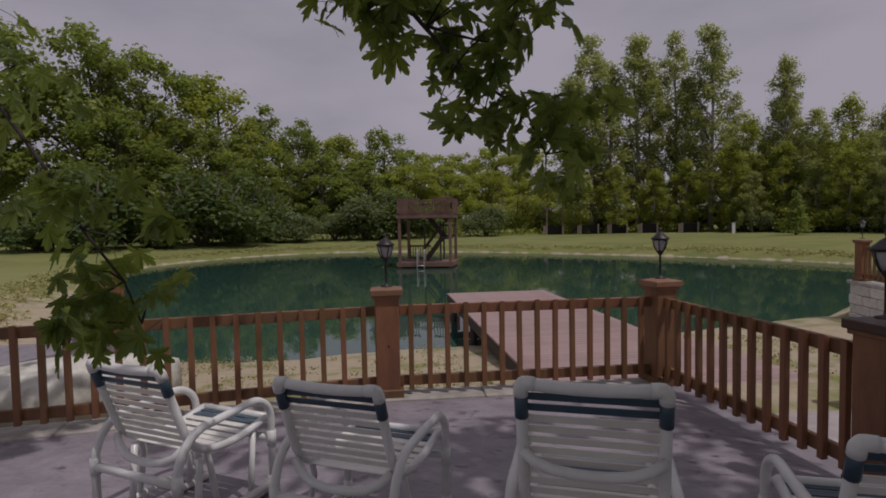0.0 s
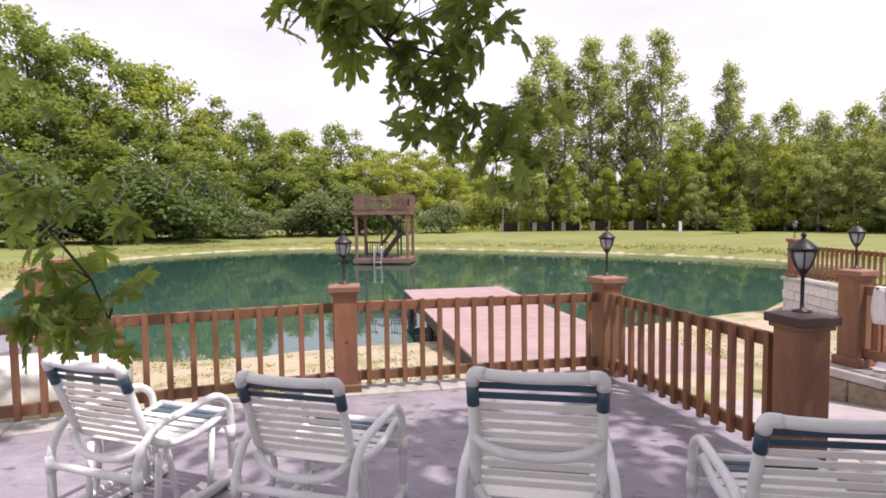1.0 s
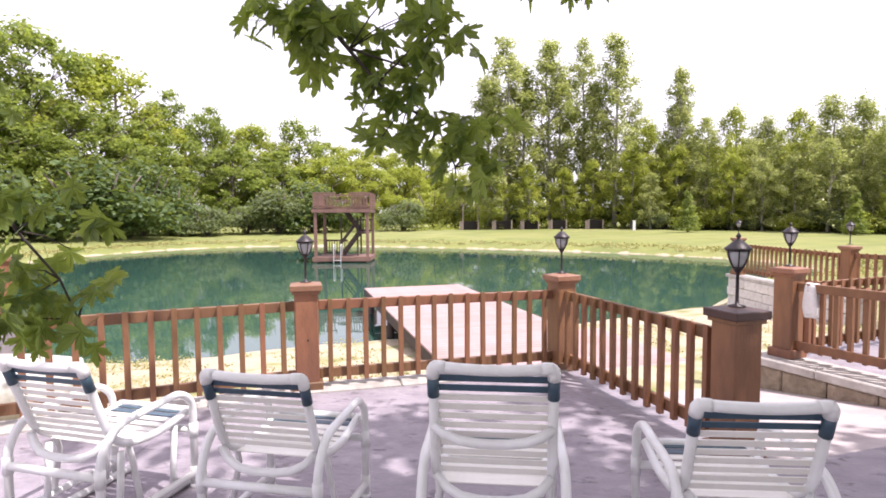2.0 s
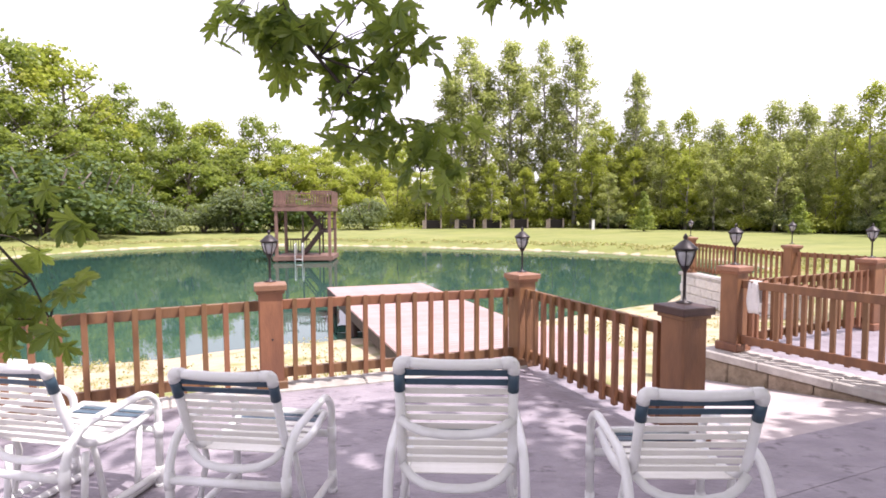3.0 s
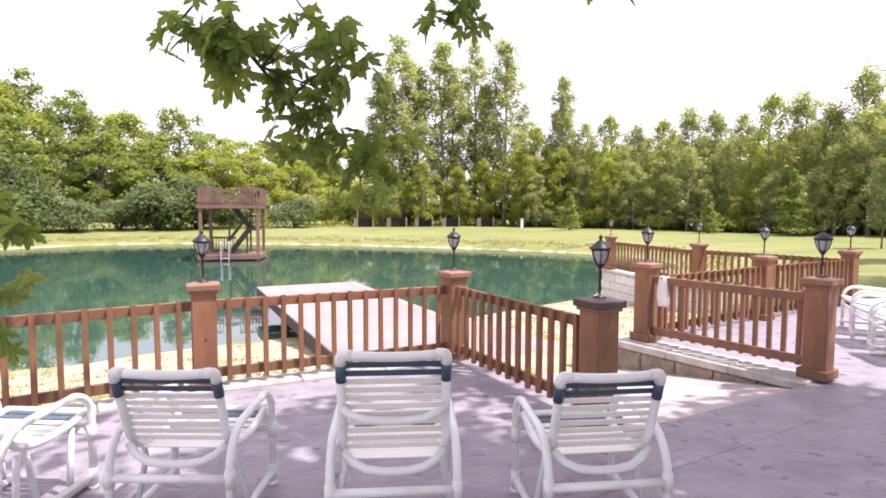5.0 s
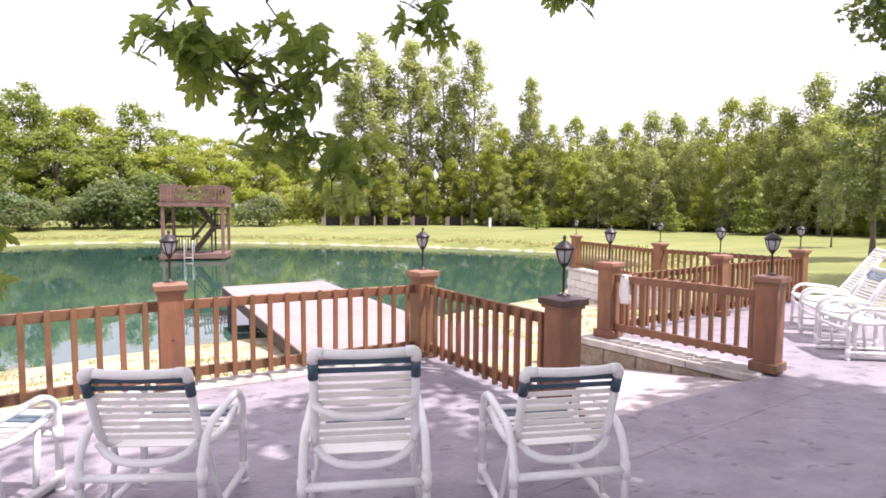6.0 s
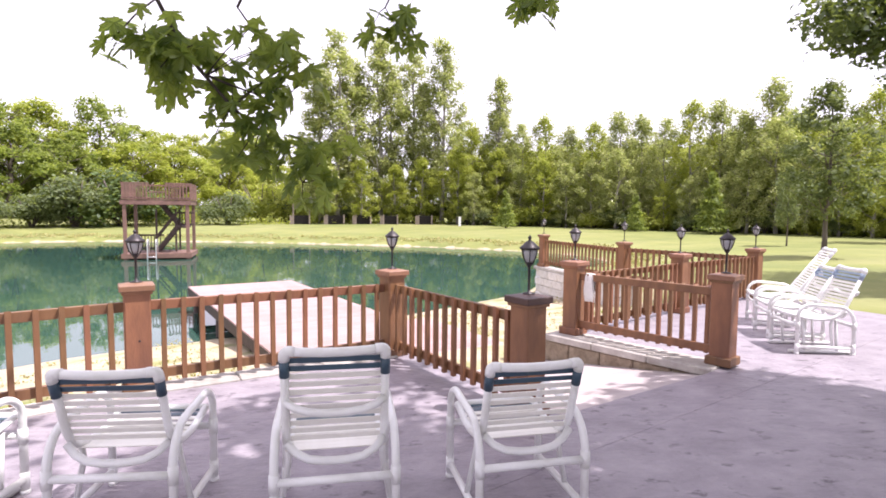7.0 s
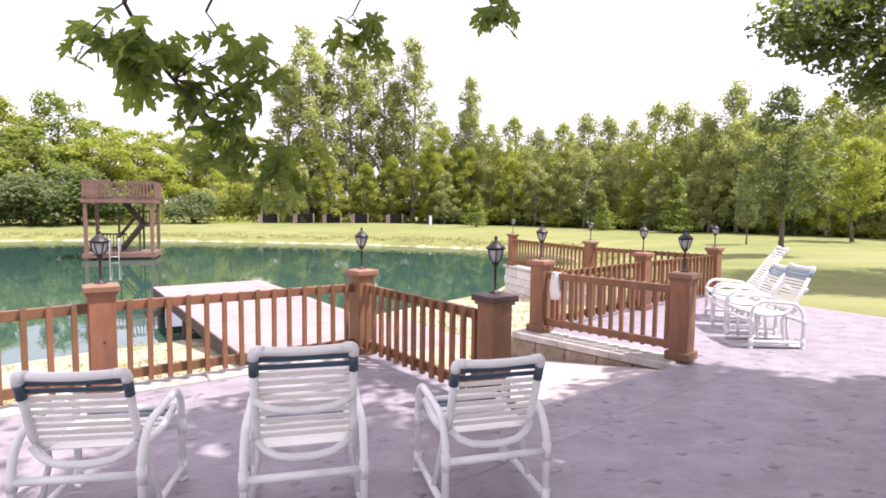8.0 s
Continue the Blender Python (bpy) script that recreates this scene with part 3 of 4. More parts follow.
# towel over the rail near the ramp
tw = Geo()
vs, fs = [], []
for i in range(13):
    s = i / 12
    for j in range(5):
        x = (j / 4 - 0.5) * (0.13 + 0.02 * math.sin(9 * s))
        if s < 0.55:
            y, z = -0.032 - 0.012 * math.sin(j * 2.0 + s * 6), 0.47 + (0.835 - 0.47) * s / 0.55
        else:
            a = (s - 0.55) / 0.45
            y, z = -0.03 + 0.085 * min(1, a * 3), 0.838 - max(0, a - 0.3) * 0.36
        vs.append((x + 0.02 * (1 - s), y, z))
for i in range(12):
    for j in range(4):
        fs.append((i * 5 + j, i * 5 + j + 1, i * 5 + j + 6, i * 5 + j + 5))
tob = new("towel", tw.add(vs, fs).mesh("towel", CLOTH, True))
sol = tob.modifiers.new("thick", "SOLIDIFY")
sol.thickness = 0.012
tx, ty = along(E, F, 0.24)
tob.matrix_world = pose(tx, ty, 0.022, 0, 0, EF)
tagged(tob, "white towel hung over the wooden top rail", "towel")


# ---- chairs ----
def bend(pts, r=0.07, n=4):
    """Rounds the inner corners of a polyline."""
    out = [Vector(pts[0])]
    for a, b, c in zip(pts, pts[1:], pts[2:]):
        a, b, c = Vector(a), Vector(b), Vector(c)
        u, w = (a - b).normalized(), (c - b).normalized()
        k = min(r, (a - b).length * 0.49, (c - b).length * 0.49)
        p, q = b + u * k, b + w * k
        for i in range(n + 1):
            t = i / n
            out.append(p * (1 - t) ** 2 + b * 2 * t * (1 - t) + q * t * t)
    return out + [Vector(pts[-1])]


R = 0.0215


def pvc_chair(at, rz, lean=0.20, back=0.55, label="", group="", blues=2, sled=False, band=None):
    """A pipe armchair with vinyl straps, facing +y in its own axes."""
    band = band or BLUE
    c = thing("strap_chair", at[0], at[1], 0, rz, label, "chair", group)
    hx = 0.295
    for s in (-1, 1):
        g = Geo().tube(bend([(s * hx, -0.30, 0.0), (s * hx, -0.30, 0.44), (s * hx, -0.20, 0.57), (s * hx, 0.24, 0.60), (s * hx, 0.34, 0.52), (s * hx, 0.34, 0.0)], 0.13, 6), R, 10)
        part("arm_frame", g.mesh("arm_frame", PVC, True), c)
        part("runner", Geo().tube([(s * hx, -0.28, 0.085), (s * hx, 0.33, 0.085)], R * 0.95, 10).mesh("runner", PVC, True), c)
        for y in (-0.30, 0.34):
            part("foot_cap", Geo().tube([(s * hx, y, 0.0), (s * hx, y, 0.022)], R * 1.3, 10).mesh("foot_cap", PVC, True), c)
            for z in (0.04, 0.30):
                part("fitting", Geo().tube([(s * hx, y, z), (s * hx, y, z + 0.09)], R * 1.2, 10).mesh("fitting", PVC, True), c)
    for y, z in ((-0.30, 0.345), (0.34, 0.345)):
        part("cross_bar", Geo().tube([(-hx, y, z), (hx, y, z)], R, 10).mesh("cross_bar", PVC, True), c)
    # seat-and-back frame
    bx = 0.245
    y0, z0 = -0.17, 0.445
    bt = Vector((0, y0 - back * math.sin(lean), z0 + back * math.cos(lean)))
    for s in (-1, 1):
        g = Geo().tube(bend([(s * bx, bt.y, bt.z), (s * bx, y0, z0), (s * bx, 0.10, z0 - 0.045), (s * bx, 0.36, z0 + 0.01)], 0.13, 6), R, 10)
        part("side_rail", g.mesh("side_rail", PVC, True), c)
        sl = Vector((0, -math.sin(lean), math.cos(lean)))
        q = Vector((s * bx, bt.y, bt.z))
        part("wrap", Geo().tube([q - sl * 0.135, q - sl * 0.035], R * 1.16, 10).mesh("wrap", band if blues else PVC, True), c, label="blue vinyl wrap on the back upright" if blues else "")
        part("elbow", Geo().tube(bend([q - sl * 0.05, q, q + Vector((-s * 0.05, 0, -0.004))], 0.03, 4), R * 1.25, 10).mesh("elbow", PVC, True), c)
        part("pivot_bar", Geo().tube([(s * bx, -0.08, z0 - 0.03), (s * bx, -0.06, 0.345), (s * hx, -0.06, 0.10)], R * 0.75, 8).mesh("pivot_bar", PVC, True), c)
    g = Geo().tube([(bx * k, bt.y, bt.z - 0.014 * (1 - k * k)) for k in (-1, -0.6, -0.2, 0.2, 0.6, 1)], R * 1.08, 12)
    part("top_bar", g.mesh("top_bar", PVC, True), c)
    for zz, drop, nm in ((0.36, 0.05, "back_brace"), (0.10, 0.085, "low_brace")):
        if nm == "back_brace" and back < 0.5:
            continue
        yy = y0 - zz * back / 0.55 * math.sin(lean) - 0.012
        zc = z0 + zz * back / 0.55 * math.cos(lean) - (0.07 if nm == "back_brace" else 0.02)
        pts = [(bx * k, yy - 0.05 * (1 - k * k), zc - drop * (1 - k ** 4) - (0.0 if nm == "back_brace" else 0.02)) for k in (-1, -0.8, -0.55, -0.25, 0, 0.25, 0.55, 0.8, 1)]
        part(nm, Geo().tube(pts, R * 0.95, 10).mesh(nm, PVC, True), c)
    g = Geo().tube([(bx * k, 0.36, z0 + 0.01) for k in (-1, 0, 1)], R, 10)
    part("front_bar", g.mesh("front_bar", PVC, True), c)
    strap = Geo().box((2 * bx + 0.03, 0.006, 0.029), c=0.002)
    ws, wb = strap.mesh("strap", STRAP), strap.mesh("strap_blue", band)
    n = round((back - 0.07) / 0.043)
    for i in range(n):
        d = 0.055 + i * 0.043
        m = pose(0, bt.y + math.sin(lean) * d + 0.012, bt.z - math.cos(lean) * d, math.degrees(lean) + 0.8 * math.sin(i * 2.1), 0, 0)
        part("strap", wb if i < blues else ws, c, m)
    seat = Geo().box((2 * bx + 0.03, 0.006, 0.046), c=0.002)
    ws, wb = seat.mesh("seat_strap", STRAP), seat.mesh("seat_strap_blue", band)
    for i in range(9):
        y = -0.09 + i * 0.053
        z = z0 - 0.03 - 0.012 * math.sin(math.pi * min(1, (i + 1) / 7)) + 0.022 * max(0, i - 4) / 4
        part("strap", wb if i > 6 and blues else ws, c, pose(0, y, z + 0.012, 90, 0, 0))
    if sled:
        for s in (-1, 1):
            part("glider_base", Geo().tube([(s * 0.24, -0.36, 0.024), (s * 0.24, 0.40, 0.024)], R, 10).mesh("glider_base", PVC, True), c)
            for y in (-0.15, 0.22):
                part("hanger", Geo().tube([(s * 0.24, y, 0.024), (s * 0.24, y + 0.03, 0.40)], R * 0.8, 8).mesh("hanger", PVC, True), c)
    return c


CG, LG = "strap chairs facing the pond", "lounge chairs on the sunny patio"
for (bx0, by0), rz, lean, back, lb, sled in (((-2.27, 2.57), -8, 0.34, 0.48, "white plastic pipe rocking chair with a grey-blue strap band", True),
                                          ((-1.18, 2.55), -4, 0.34, 0.46, "white plastic pipe armchair with slack straps and slate-blue band", False),
                                          ((-0.085, 2.41), 1, 0.20, 0.555, "upright white plastic pipe armchair with two teal-blue straps", False),
                                          ((0.935, 2.39), 3, 0.30, 0.455, "low white plastic pipe armchair with navy-blue straps", False)):
    off = 0.17 + back * math.sin(lean)
    pvc_chair((bx0 - math.sin(radians(rz)) * off, by0 + math.cos(radians(rz)) * off), rz, lean, back, lb, CG, sled=sled)
pvc_chair((5.66, 5.58), 76, 0.42, 0.62, "bright white pipe glider chair with pale blue top straps", LG, sled=True, blues=3, band=PALE_BLUE)
pvc_chair((5.98, 6.3), 66, 0.50, 0.58, "bright white pipe chair with pale blue straps", LG, blues=3, band=PALE_BLUE)
pvc_chair((6.42, 7.05), 60, 0.60, 0.86, "tall reclined white pipe lounge chair with plain straps", LG, blues=0)


# ---- swim tower in the pond ----
def tower():
    t = thing("swim_tower", -10.35, 33.0, W, 8, "two-storey red-brown wooden swimming platform with stairs in the pond", "platform")
    t.scale = (1.05, 1.05, 1.05)
    w, d, z1, z2 = 3.15, 2.8, 0.30, 3.05
    pm = Geo().box((0.16, 0.16, z2 + 0.9), (0, 0, (z2 - 0.9) / 2)).mesh("leg", TOWER_WOOD)
    for x in (-w / 2 + 0.12, w / 2 - 0.12):
        for y in (-d / 2 + 0.12, d / 2 - 0.12):
            part("leg", pm, t, pose(x, y, 0))
    bd = Geo().box((w + 0.1, 0.135, 0.04)).mesh("deck_board", TOWER_WOOD)
    ub = Geo().box((w + 0.1, 0.135, 0.04)).mesh("upper_board", TOWER_WOOD)
    for i in range(20):
        y = -d / 2 + 0.07 + i * 0.141
        part("deck_board", bd, t, pose(0, y, z1))
        part("deck_board", ub, t, pose(0, y, z2))
    for z in (z1 - 0.12, z2 - 0.13):
        for y in (-d / 2, d / 2):
            part("edge_beam", Geo().box((w + 0.12, 0.05, 0.2), (0, y, z)).mesh("edge_beam", TOWER_WOOD), t)
        for x in (-w / 2, w / 2):
            part("edge_beam", Geo().box((0.05, d - 0.06, 0.2), (x, 0, z)).mesh("edge_beam", TOWER_WOOD), t)

    def rail(p, q, z, wood, h=0.85, step=0.155):
        length = (Vector(q) - Vector(p)).length
        m = pose(p[0], p[1], z, 0, 0, heading(p, q))
        r = part("top_rail", Geo().box((length, 0.05, 0.09), (length / 2, 0, h)).mesh("top_rail", wood), t, m)
        part("bottom_rail", Geo().box((length, 0.045, 0.08), (length / 2, 0, 0.12)).mesh("bottom_rail", wood), t, m)
        b = Geo().box((0.045, 0.03, h - 0.02), (0, -0.045, h / 2 + 0.04), 0.003).mesh("picket", wood)
        for i in range(int(length / step)):
            part("picket", b, r, pose(0.06 + i * step, 0, 0))

    x0, x1, y0, y1 = -w / 2, w / 2, -d / 2, d / 2
    rail((x0, y0), (-0.30, y0), z2, TOWER_WOOD)
    rail((0.45, y0), (x1, y0), z2, TOWER_WOOD)
    rail((x0, y1), (x1, y1), z2, TOWER_WOOD)
    rail((x0, y0), (x0, y1), z2, TOWER_WOOD)
    rail((x1, y0), (x1, y1), z2, TOWER_WOOD)
    rail((x0, y1), (-0.1, y1), z1, DARK_WOOD)
    rail((0.75, 0.6), (x1, 0.6), z1 + 1.35, DARK_WOOD, 0.75)
    part("gate_bar", Geo().box((0.75, 0.05, 0.08), (0.07, y0, z2 + 0.42)).mesh("gate_bar", TOWER_WOOD), t)
    # stairs: a flight to a half landing, a second flight back up
    for i in range(7):
        part("step", Geo().box((0.24, 0.7, 0.04)).mesh("step", DARK_WOOD), t, pose(-0.15 + i * 0.145, 0.2, z1 + 0.18 + i * 0.19))
        part("step", Geo().box((0.24, 0.7, 0.04)).mesh("step", DARK_WOOD), t, pose(0.72 - i * 0.145, 0.95, z1 + 1.52 + i * 0.19))
    a = math.degrees(math.atan2(0.19, 0.145))
    for y in (-0.17, 0.57):
        part("stringer", Geo().box((1.85, 0.05, 0.2), c=0.004).mesh("stringer", DARK_WOOD), t, pose(0.3, y, z1 + 0.7, 0, -a, 0))
        part("stair_rail", Geo().box((1.8, 0.05, 0.08), c=0.004).mesh("stair_rail", DARK_WOOD), t, pose(0.25, y, z1 + 1.45, 0, -a, 0))
    for y in (0.6, 1.3):
        part("stringer", Geo().box((1.75, 0.05, 0.2), c=0.004).mesh("stringer", DARK_WOOD), t, pose(0.3, y, z1 + 2.05, 0, a, 0))
    part("landing", Geo().box((0.6, 1.6, 0.14)).mesh("landing", DARK_WOOD), t, pose(1.0, 0.55, z1 + 1.36))
    for x, y in ((-0.2, -0.17), (0.74, -0.17), (0.74, 1.25)):
        part("stair_post", Geo().box((0.09, 0.09, 2.3), (0, 0, 1.15)).mesh("stair_post", DARK_WOOD), t, pose(x, y, z1))
    lad = Geo()
    for x in (-0.42, -0.02):
        lad.tube(bend([(x, y0 + 0.35, z1 + 0.05), (x, y0 + 0.3, z1 + 0.75), (x, y0 - 0.12, z1 + 0.72), (x, y0 - 0.14, -1.0)], 0.15, 4), 0.03, 8)
    for z in (-0.4, -0.1, 0.15):
        lad.tube([(-0.42, y0 - 0.14, z), (-0.02, y0 - 0.14, z)], 0.02, 6)
    part("ladder", lad.mesh("ladder", ALU, True), t, label="pale aluminium swim ladder")


tower()

# ---- trees ----
def leaf_cards(centres, radii, count, size, rnd, flat=0.5, shell=0.55, up=0.75):
    """Small folded leaf clumps in the outer part of rounded lobes; returns vertices and faces."""
    centres, radii = np.array(centres, float), np.array(radii, float)
    wts = radii[:, 0] * radii[:, 2]
    pick = rnd.choice(len(centres), count, p=wts / wts.sum())
    d = rnd.normal(size=(count, 3))
    d /= np.linalg.norm(d, axis=1)[:, None]
    r = shell + (1 - shell) * rnd.random(count) ** 0.6
    bumpy = 1 + 0.16 * np.sin(d[:, 0] * 7 + pick * 1.7) * np.cos(d[:, 1] * 6 + pick) + 0.1 * np.sin(d[:, 2] * 9 + pick * 2.3)
    p = centres[pick] + d * radii[pick] * (r * bumpy)[:, None]
    nrm = d * flat + rnd.normal(size=(count, 3)) * 0.6 + np.array([0, 0, up])
    nrm /= np.linalg.norm(nrm, axis=1)[:, None]
    u = np.cross(nrm, rnd.normal(size=(count, 3)))
    u /= np.linalg.norm(u, axis=1)[:, None]
    v = np.cross(nrm, u)
    s = size * (0.6 + 0.8 * rnd.random(count))[:, None]
    a, b = p - u * s * 0.5, p + u * s * 0.5
    c1, c2 = p + v * s * 0.32 + nrm * s * 0.12, p - v * s * 0.32 + nrm * s * 0.12
    verts = np.stack([a, c2, b, c1], 1).reshape(-1, 3)
    k = np.arange(count) * 4
    faces = np.concatenate([np.stack([k, k + 1, k + 2], 1), np.stack([k, k + 2, k + 3], 1)])
    return verts, faces


def fast_mesh(name, verts, faces, material):
    me = bpy.data.meshes.new(name)
    nv, nf = len(verts), len(faces)
    me.vertices.add(nv)
    me.vertices.foreach_set("co", np.asarray(verts, np.float32).ravel())
    me.loops.add(nf * 3)
    me.loops.foreach_set("vertex_index", np.asarray(faces, np.int32).ravel())
    me.polygons.add(nf)
    me.polygons.foreach_set("loop_start", np.arange(0, nf * 3, 3, dtype=np.int32))
    me.materials.append(material)
    me.update(calc_edges=True)
    return me


def limbs(g, base, top, r0, count, spread, rnd, start=0.35, up=0.6):
    """A tapered trunk with limbs that fork outwards."""
    base, top = Vector(base), Vector(top)
    pts = [base.lerp(top, k / 6) + Vector((rnd.normal() * 0.12, rnd.normal() * 0.12, 0)) * (k > 0) * spread / 3 for k in range(7)]
    g.tube(pts, [r0 * (1.25 if k == 0 else 1 - 0.13 * k) for k in range(7)], 7)
    for i in range(count):
        t = start + (0.95 - start) * i / count
        k = min(5, int(t * 6))
        p = pts[k].lerp(pts[k + 1], t * 6 - k)
        a = i * 2.4 + rnd.normal() * 0.3
        ln = spread * (1.1 - 0.5 * t) * (0.7 + 0.5 * rnd.random())
        q = p + Vector((math.cos(a) * ln, math.sin(a) * ln, ln * up))
        m = p.lerp(q, 0.5) + Vector((0, 0, -0.08 * ln))
        rr = r0 * (0.5 - 0.3 * t)
        g.tube([p, m, q], [rr, rr * 0.7, rr * 0.25], 5)
        for s in (-1, 1):
            e = m + Vector((math.cos(a + s * 0.8) * ln * 0.6, math.sin(a + s * 0.8) * ln * 0.6, ln * up * 0.7))
            g.tube([m, e], [rr * 0.5, rr * 0.15], 4)


def tree_meshes(kind, seed):
    """Trunk and crown meshes of one tree about a height of 10 m (poplars 20 m)."""
    rnd = np.random.RandomState(seed)
    g = Geo()
    if kind == "poplar":
        limbs(g, (0, 0, -0.3), (0.3, 0.1, 18.5), 0.24, 16, 2.0, rnd, 0.2, 1.5)
        cs, rs = [], []
        for i in range(64):
            z = 2.6 + i * 0.275
            a, w = i * 2.39 + rnd.rand(), (2.3 if z < 14 else 0.45 + 1.85 * (20.5 - z) / 6.5) * (0.25 + 0.8 * rnd.rand())
            cs.append((math.cos(a) * w, math.sin(a) * w, z + 0.4 * rnd.normal()))
            k = 0.55 + 0.5 * rnd.rand()
            rs.append((k, k, 1.15 * k))
        v, f = leaf_cards(cs, rs, 11000, 0.27, rnd, 0.3, 0.0)
        return g.mesh("trunk", PALE_BARK, True), fast_mesh("crown", v, f, LEAF_P)
    if kind == "slim":
        limbs(g, (0, 0, -0.3), (0.2, 0.1, 9.4), 0.13, 10, 1.5, rnd, 0.2, 1.0)
        cs, rs = [], []
        for i in range(84):
            z = 0.9 + i * 0.112 + 0.2 * rnd.normal()
            w = 1.9 * min(1.0, max(0.1, 0.22 + (10.2 - z) / 4.4)) * (0.2 + 0.85 * rnd.rand())
            a = i * 2.39 + rnd.rand()
            cs.append((math.cos(a) * w, math.sin(a) * w, z))
            k = 0.32 + 0.34 * rnd.rand()
            rs.append((k, k, k * 1.15))
        v, f = leaf_cards(cs, rs, 8600, 0.17, rnd, 0.3, 0.0)
        return g.mesh("trunk", PALE_BARK, True), fast_mesh("crown", v, f, LEAF_P if seed % 2 else LEAF_B)
    if kind == "broad":
        limbs(g, (0, 0, -0.3), (0.4, 0.2, 8.6), 0.24, 15, 3.3, rnd, 0.28, 0.7)
        cs, rs = [], []
        for i in range(78):
            a, t = i * 2.39 + rnd.rand(), (i + 0.5) / 78
            z = 1.8 + 8.0 * t
            w = 4.2 * math.sin(math.pi * min(1, 0.2 + 0.8 * t)) ** 0.65 * rnd.rand() ** 0.45
            cs.append((math.cos(a) * w, math.sin(a) * w, z + rnd.normal() * 0.6 - 0.08 * w))
            k = 0.55 + 0.6 * rnd.rand()
            rs.append((0.92 * k, 0.92 * k, 0.72 * k))
        v, f = leaf_cards(cs, rs, 11000, 0.25, rnd, 0.4, 0.0)
        return g.mesh("trunk", BARK, True), fast_mesh("crown", v, f, LEAF_B if seed % 3 == 0 else LEAF_A)
    if kind == "young":
        limbs(g, (0, 0, -0.3), (0.1, 0.1, 6.6), 0.11, 12, 1.7, rnd, 0.3, 0.6)
        cs, rs = [], []
        for i in range(64):
            t = (i + 0.5) / 64
            w = 1.9 * math.sin(math.pi * (0.14 + 0.82 * t)) ** 0.7 * (0.15 + 0.85 * rnd.rand())
            cs.append((math.cos(i * 2.39) * w, math.sin(i * 2.39) * w, 2.0 + 5.5 * t + 0.2 * rnd.normal()))
            k = 0.3 + 0.3 * rnd.rand()
            rs.append((k, k, k * 0.9))
        v, f = leaf_cards(cs, rs, 8000, 0.15, rnd, 0.3, 0.0)
        return g.mesh("trunk", BARK, True), fast_mesh("crown", v, f, LEAF_B if seed % 2 else LEAF_G)
    if kind == "conifer":
        limbs(g, (0, 0, -0.2), (0, 0, 3.8), 0.08, 8, 0.8, rnd, 0.1, 0.1)
        cs = [(0.15 * math.cos(i * 2.4), 0.15 * math.sin(i * 2.4), 0.4 + i * 0.34) for i in range(11)]
        rs = [(1.25 * (1 - i / 12), 1.25 * (1 - i / 12), 0.28) for i in range(11)]
        v, f = leaf_cards(cs, rs, 3500, 0.17, rnd, 0.3, 0.3)
        return g.mesh("trunk", BARK, True), fast_mesh("crown", v, f, LEAF_A)
    # shrub
    for i in range(6):
        a = i * 1.05
        g.tube([(0, 0, -0.2), (math.cos(a) * 0.5, math.sin(a) * 0.5, 1.2), (math.cos(a) * 1.1, math.sin(a) * 1.1, 2.4)], [0.07, 0.05, 0.02], 5)
    cs, rs = [], []
    for i in range(12):
        a = i * 2.39
        w = 1.5 * rnd.rand() ** 0.5
        cs.append((math.cos(a) * w, math.sin(a) * w, 0.7 + 2.2 * rnd.rand() * (1 - w / 2.2)))
        rs.append((0.85, 0.85, 0.7))
    v, f = leaf_cards(cs, rs, 4200, 0.19, rnd, 0.5, 0.2)
    return g.mesh("trunk", BARK, True), fast_mesh("crown", v, f, {0: LEAF_D, 1: LEAF_G, 2: LEAF_B}[seed % 3])


TREES = {k: [tree_meshes(k, s) for s in ss] for k, ss in
         {"poplar": (1, 2, 3), "slim": (4, 5, 7), "broad": (6, 8, 9, 10), "shrub": (12, 13, 14), "conifer": (15,), "young": (16, 17)}.items()}
TREE_LABELS = {"poplar": ("tall slender poplar with airy grey-green leaves", "tree", "row of tall poplars"),
               "slim": ("slim upright young tree with light green leaves", "tree", "wood along the lawn"),
               "broad": ("broad leafy tree with sunlit green crown and open limbs", "tree", "wood behind the pond"),
               "shrub": ("dense rounded shrub at the edge of the wood", "shrub", "shrubs along the pond bank"),
               "young": ("young lawn tree with a round green crown casting shade", "tree", "young trees on the lawn"),
               "conifer": ("small young conifer standing in the mown lawn", "tree", "young trees on the lawn")}


def plant(kind, k, az, d, scale, wide=1.0, rz=None, label=""):
    """One tree; az in degrees clockwise from +y, d metres from the patio."""
    x, y = d * math.sin(radians(az)), d * math.cos(radians(az))
    z = float(ground_z(np.array([[x, y]]))[0][0])
    lb, cat, grp = TREE_LABELS[kind]
    t = thing({"shrub": "shrub", "conifer": "conifer_tree", "poplar": "poplar_tree"}.get(kind, "tree"), x, y, z, az * 37 % 360 if rz is None else rz, label or lb, cat, grp)
    t.scale = (scale * wide, scale * wide, scale)
    tm, cm = TREES[kind][k % len(TREES[kind])]
    part("trunk", tm, t)
    part("crown", cm, t)


